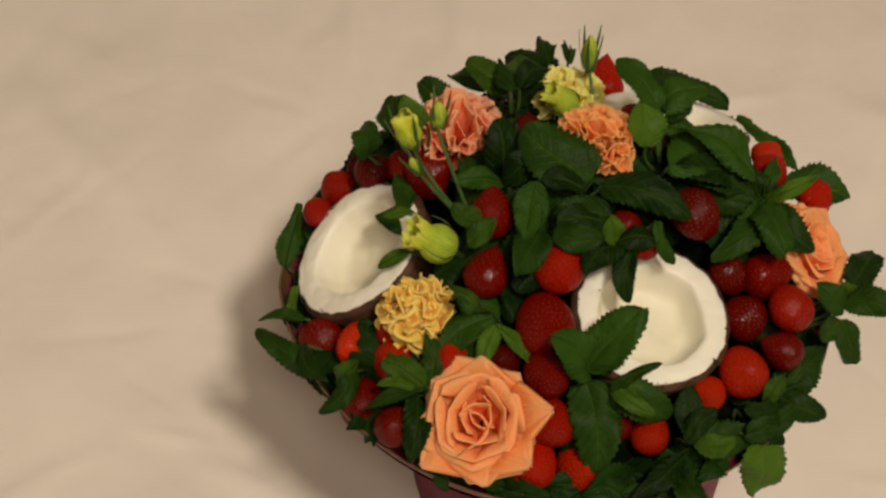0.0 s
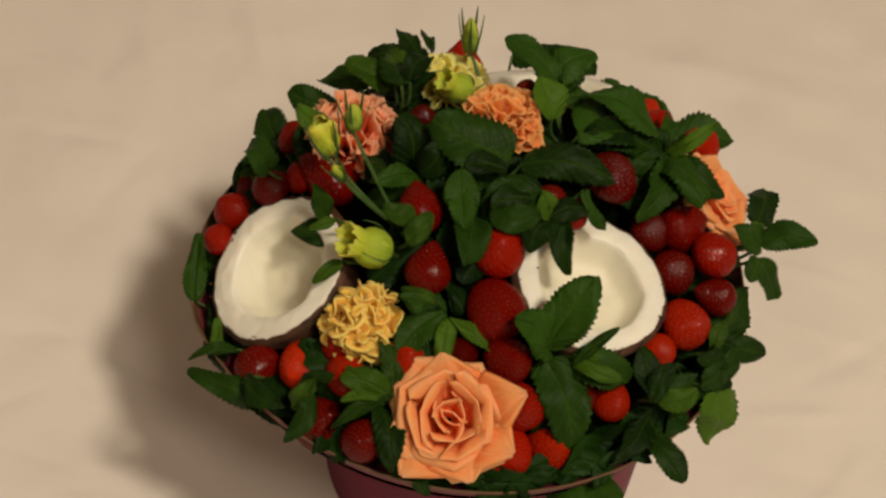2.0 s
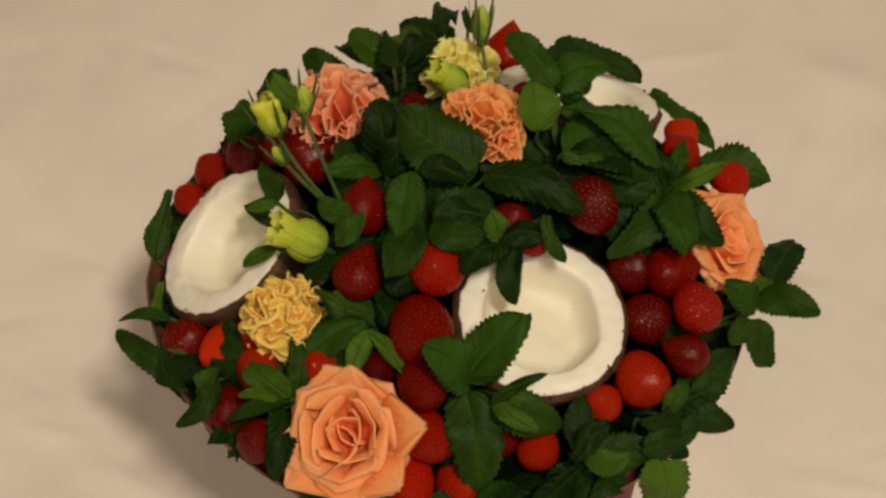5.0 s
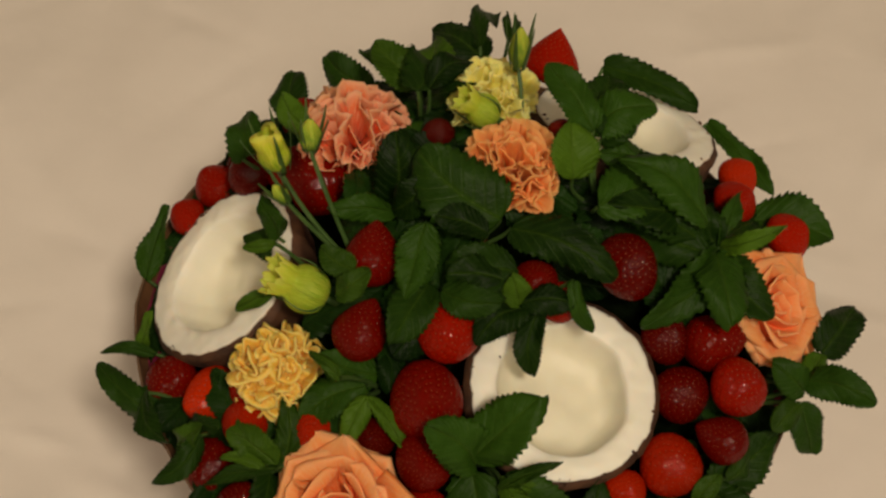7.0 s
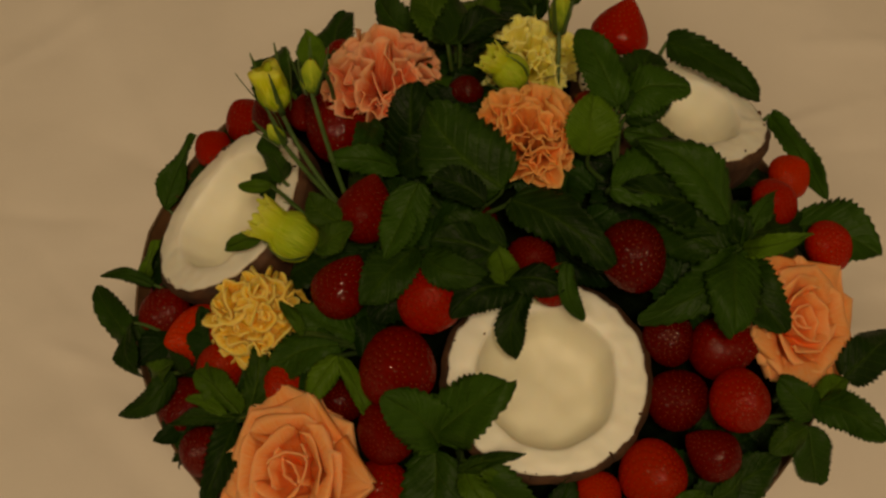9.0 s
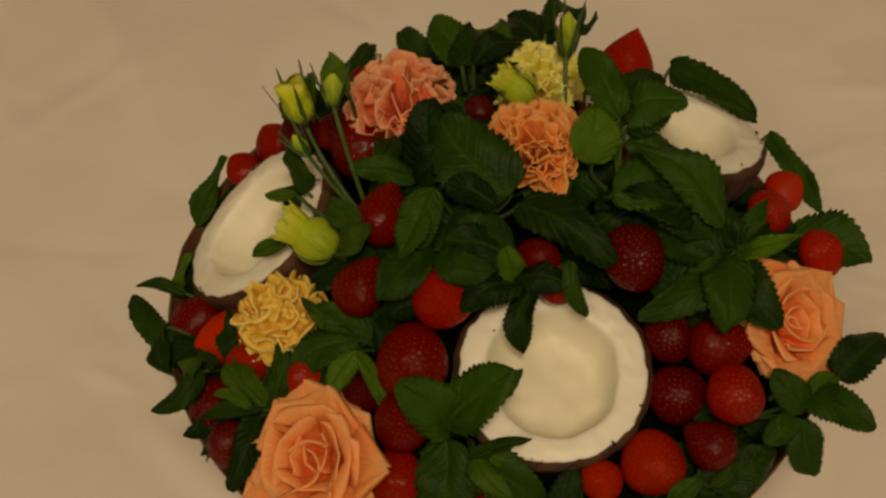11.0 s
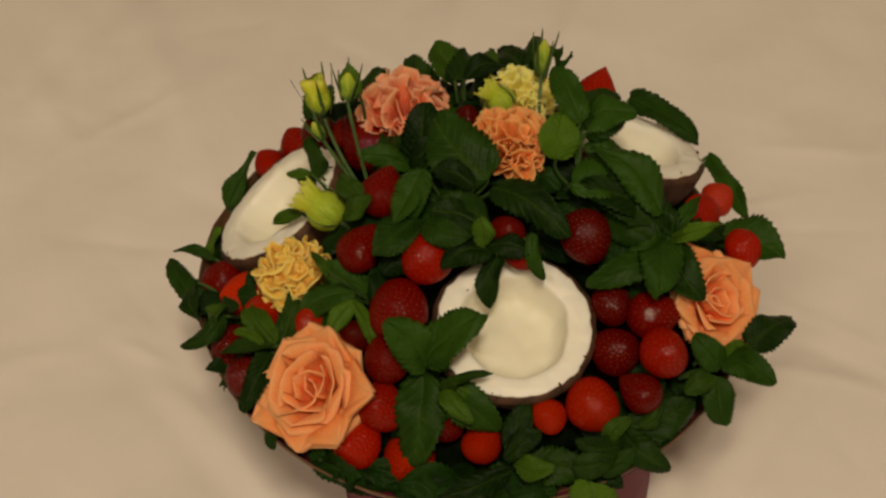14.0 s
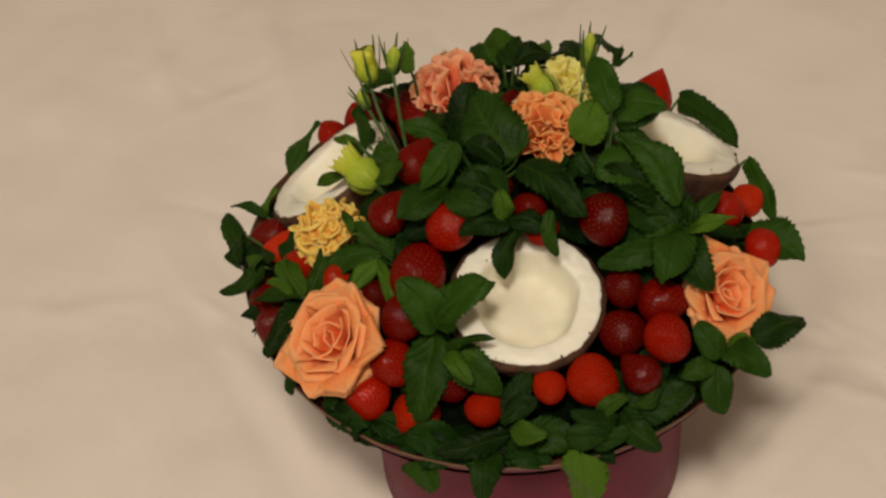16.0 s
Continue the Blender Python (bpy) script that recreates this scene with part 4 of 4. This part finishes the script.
sprig("ragged mint sprig overlapping a white coconut half", [
    (-0.094, -0.001, 0.246, -0.122, 0.012, 0.245, 0.60),
    (-0.104, -0.035, 0.265, -0.123, -0.039, 0.254, 0.42),
    (-0.103, 0.002, 0.259, -0.112, 0.006, 0.289, 0.45),
    (-0.103, -0.014, 0.280, -0.120, -0.014, 0.276, 0.40),
    (-0.062, -0.037, 0.296, -0.079, -0.027, 0.299, 0.70),
    (-0.070, -0.049, 0.290, -0.054, -0.043, 0.306, 0.60),
])
sprig("mint leaves behind the pink carnation", [
    (-0.104, 0.104, 0.222, -0.105, 0.137, 0.225, 0.70),
    (-0.090, 0.049, 0.291, -0.105, 0.070, 0.294, 0.55),
    (-0.116, 0.079, 0.222, -0.136, 0.084, 0.223, 0.50),
    (-0.126, 0.053, 0.256, -0.128, 0.090, 0.247, 0.50),
])
sprig("upright mint sprig at the back of the bouquet", [
    (-0.032, 0.092, 0.277, -0.058, 0.116, 0.281, 0.66),
    (-0.032, 0.091, 0.278, -0.024, 0.130, 0.270, 0.66),
    (-0.027, 0.089, 0.269, -0.004, 0.078, 0.300, 0.42),
    (-0.060, 0.122, 0.232, -0.087, 0.143, 0.233, 0.60),
    (-0.040, 0.118, 0.250, -0.065, 0.145, 0.236, 0.45),
    (-0.033, 0.078, 0.290, -0.028, 0.120, 0.263, 0.60),
    (-0.027, 0.079, 0.291, -0.004, 0.101, 0.289, 0.50),
], young=(0, 1))
sprig("thin mint shoots beside a flower bud", [
    (0.006, 0.128, 0.252, -0.026, 0.160, 0.238, 0.55),
    (0.019, 0.154, 0.240, 0.025, 0.179, 0.228, 0.20),
    (0.019, 0.154, 0.240, 0.018, 0.175, 0.238, 0.25),
    (0.002, 0.136, 0.256, 0.015, 0.186, 0.219, 0.20),
])
sprig("narrow mint leaves standing against the tray wall", [
    (-0.182, 0.017, 0.184, -0.171, 0.051, 0.210, 0.34),
    (-0.180, -0.029, 0.186, -0.175, -0.013, 0.202, 0.40),
])
sprig("drooping mint sprig at the front tray edge", [
    (0.066, -0.153, 0.225, 0.065, -0.120, 0.240, 0.50),
    (0.068, -0.148, 0.207, 0.112, -0.144, 0.211, 0.50),
    (0.065, -0.152, 0.212, 0.026, -0.183, 0.212, 0.32),
    (0.059, -0.167, 0.208, 0.066, -0.203, 0.209, 0.50),
    (0.111, -0.151, 0.214, 0.114, -0.157, 0.166, 0.58),
    (0.066, -0.154, 0.223, 0.090, -0.157, 0.231, 0.60),
    (0.060, -0.156, 0.228, 0.078, -0.141, 0.242, 0.50),
], young=(4,))
sprig("flat mint leaves lying along the tray rim", [
    (-0.002, -0.157, 0.164, 0.031, -0.196, 0.193, 0.50),
    (-0.012, -0.174, 0.188, -0.056, -0.169, 0.204, 0.32),
])
sprig("low mint leaves filling the tray edge", [
    (0.123, -0.113, 0.218, 0.155, -0.130, 0.213, 0.50),
    (0.124, -0.116, 0.211, 0.162, -0.084, 0.220, 0.50),
    (0.124, -0.124, 0.220, 0.099, -0.137, 0.234, 0.50),
    (0.114, -0.128, 0.224, 0.127, -0.113, 0.234, 0.50),
    (0.115, -0.142, 0.212, 0.135, -0.125, 0.218, 0.50),
    (0.099, -0.146, 0.219, 0.123, -0.135, 0.220, 0.60),
    (0.133, -0.111, 0.222, 0.144, -0.097, 0.230, 0.50),
])


def undergrowth():
    """Loose leaves between the fruit, coloured darker for the shade there, too many to tell apart."""
    rng = random.Random(77)
    bm = bmesh.new()
    for k in range(340):
        a = rng.uniform(0, math.tau)
        r = 0.176 * rng.random() ** (0.5 if k < 230 else 0.8) * rim_scale(a)
        x, y = r * math.cos(a), r * math.sin(a)
        z = dome(x, y) - rng.uniform(0.021, 0.035)
        turn, reach = rng.uniform(0, math.tau), rng.uniform(0.022, 0.038)
        ex, ey = x + reach * math.cos(turn), y + reach * math.sin(turn)
        if any(math.hypot(px - hx, py - hy) < 0.060 for px, py in ((x, y), (ex, ey)) for hx, hy in ((0.046, -0.0785), (-0.130, 0.0), (0.083, 0.092))) or any(math.hypot(px - hx, py - hy) < 0.034 for px, py in ((x, y), (ex, ey), ((x + ex) / 2, (y + ey) / 2)) for hx, hy in ((-0.062, -0.133), (0.155, -0.018))):
            continue
        if math.hypot(ex, ey) > 0.178 * rim_scale(math.atan2(ey, ex)):
            continue
        leaf_mesh(bm, (x, y, z), (ex, ey, dome(ex, ey) - rng.uniform(0.016, 0.032)), rng.uniform(0.45, 0.65), 0.08, 0.05, 0.2, rng.uniform(-0.4, 0.4), 11, 33)
    for k in range(130):
        a = rng.uniform(0, math.tau)
        low = 0.006 * (math.cos(a - math.radians(178)) > 0.93) + rim_dip(a)
        r, swing = rng.uniform(0.158, 0.172) * rim_scale(a), rng.uniform(0.10, 0.22) * rng.choice((-1, 1))
        x, y, b = r * math.cos(a), r * math.sin(a), a + swing
        q = rng.uniform(0.166, 0.182) * rim_scale(b)
        leaf_mesh(bm, (x, y, rng.uniform(0.190, 0.200) - 0.6 * low), (q * math.cos(b), q * math.sin(b), rng.uniform(0.196, 0.208) - low), rng.uniform(0.4, 0.6), 0.1, 0.05, 0.2, rng.uniform(-0.4, 0.4), 11, 33)
    # a denser fringe over the front edge
    for k in range(22):
        a = math.radians(rng.uniform(198, 338))
        r, b = rng.uniform(0.160, 0.176), a + rng.uniform(-0.16, 0.16)
        q = rng.uniform(0.176, 0.191)
        leaf_mesh(bm, (r * math.cos(a), r * math.sin(a), rng.uniform(0.192, 0.202)), (q * math.cos(b), q * math.sin(b), rng.uniform(0.198, 0.205)), rng.uniform(0.4, 0.6), 0.12, 0.05, 0.2, rng.uniform(-0.4, 0.4), 11, 33)
    ob = part("mint_foliage", bm, MINT_SHADED)
    tagged(ob, "mint leaves filling the gaps between the fruit, darkened for the shade there", "foliage", kind="stuff")


undergrowth()
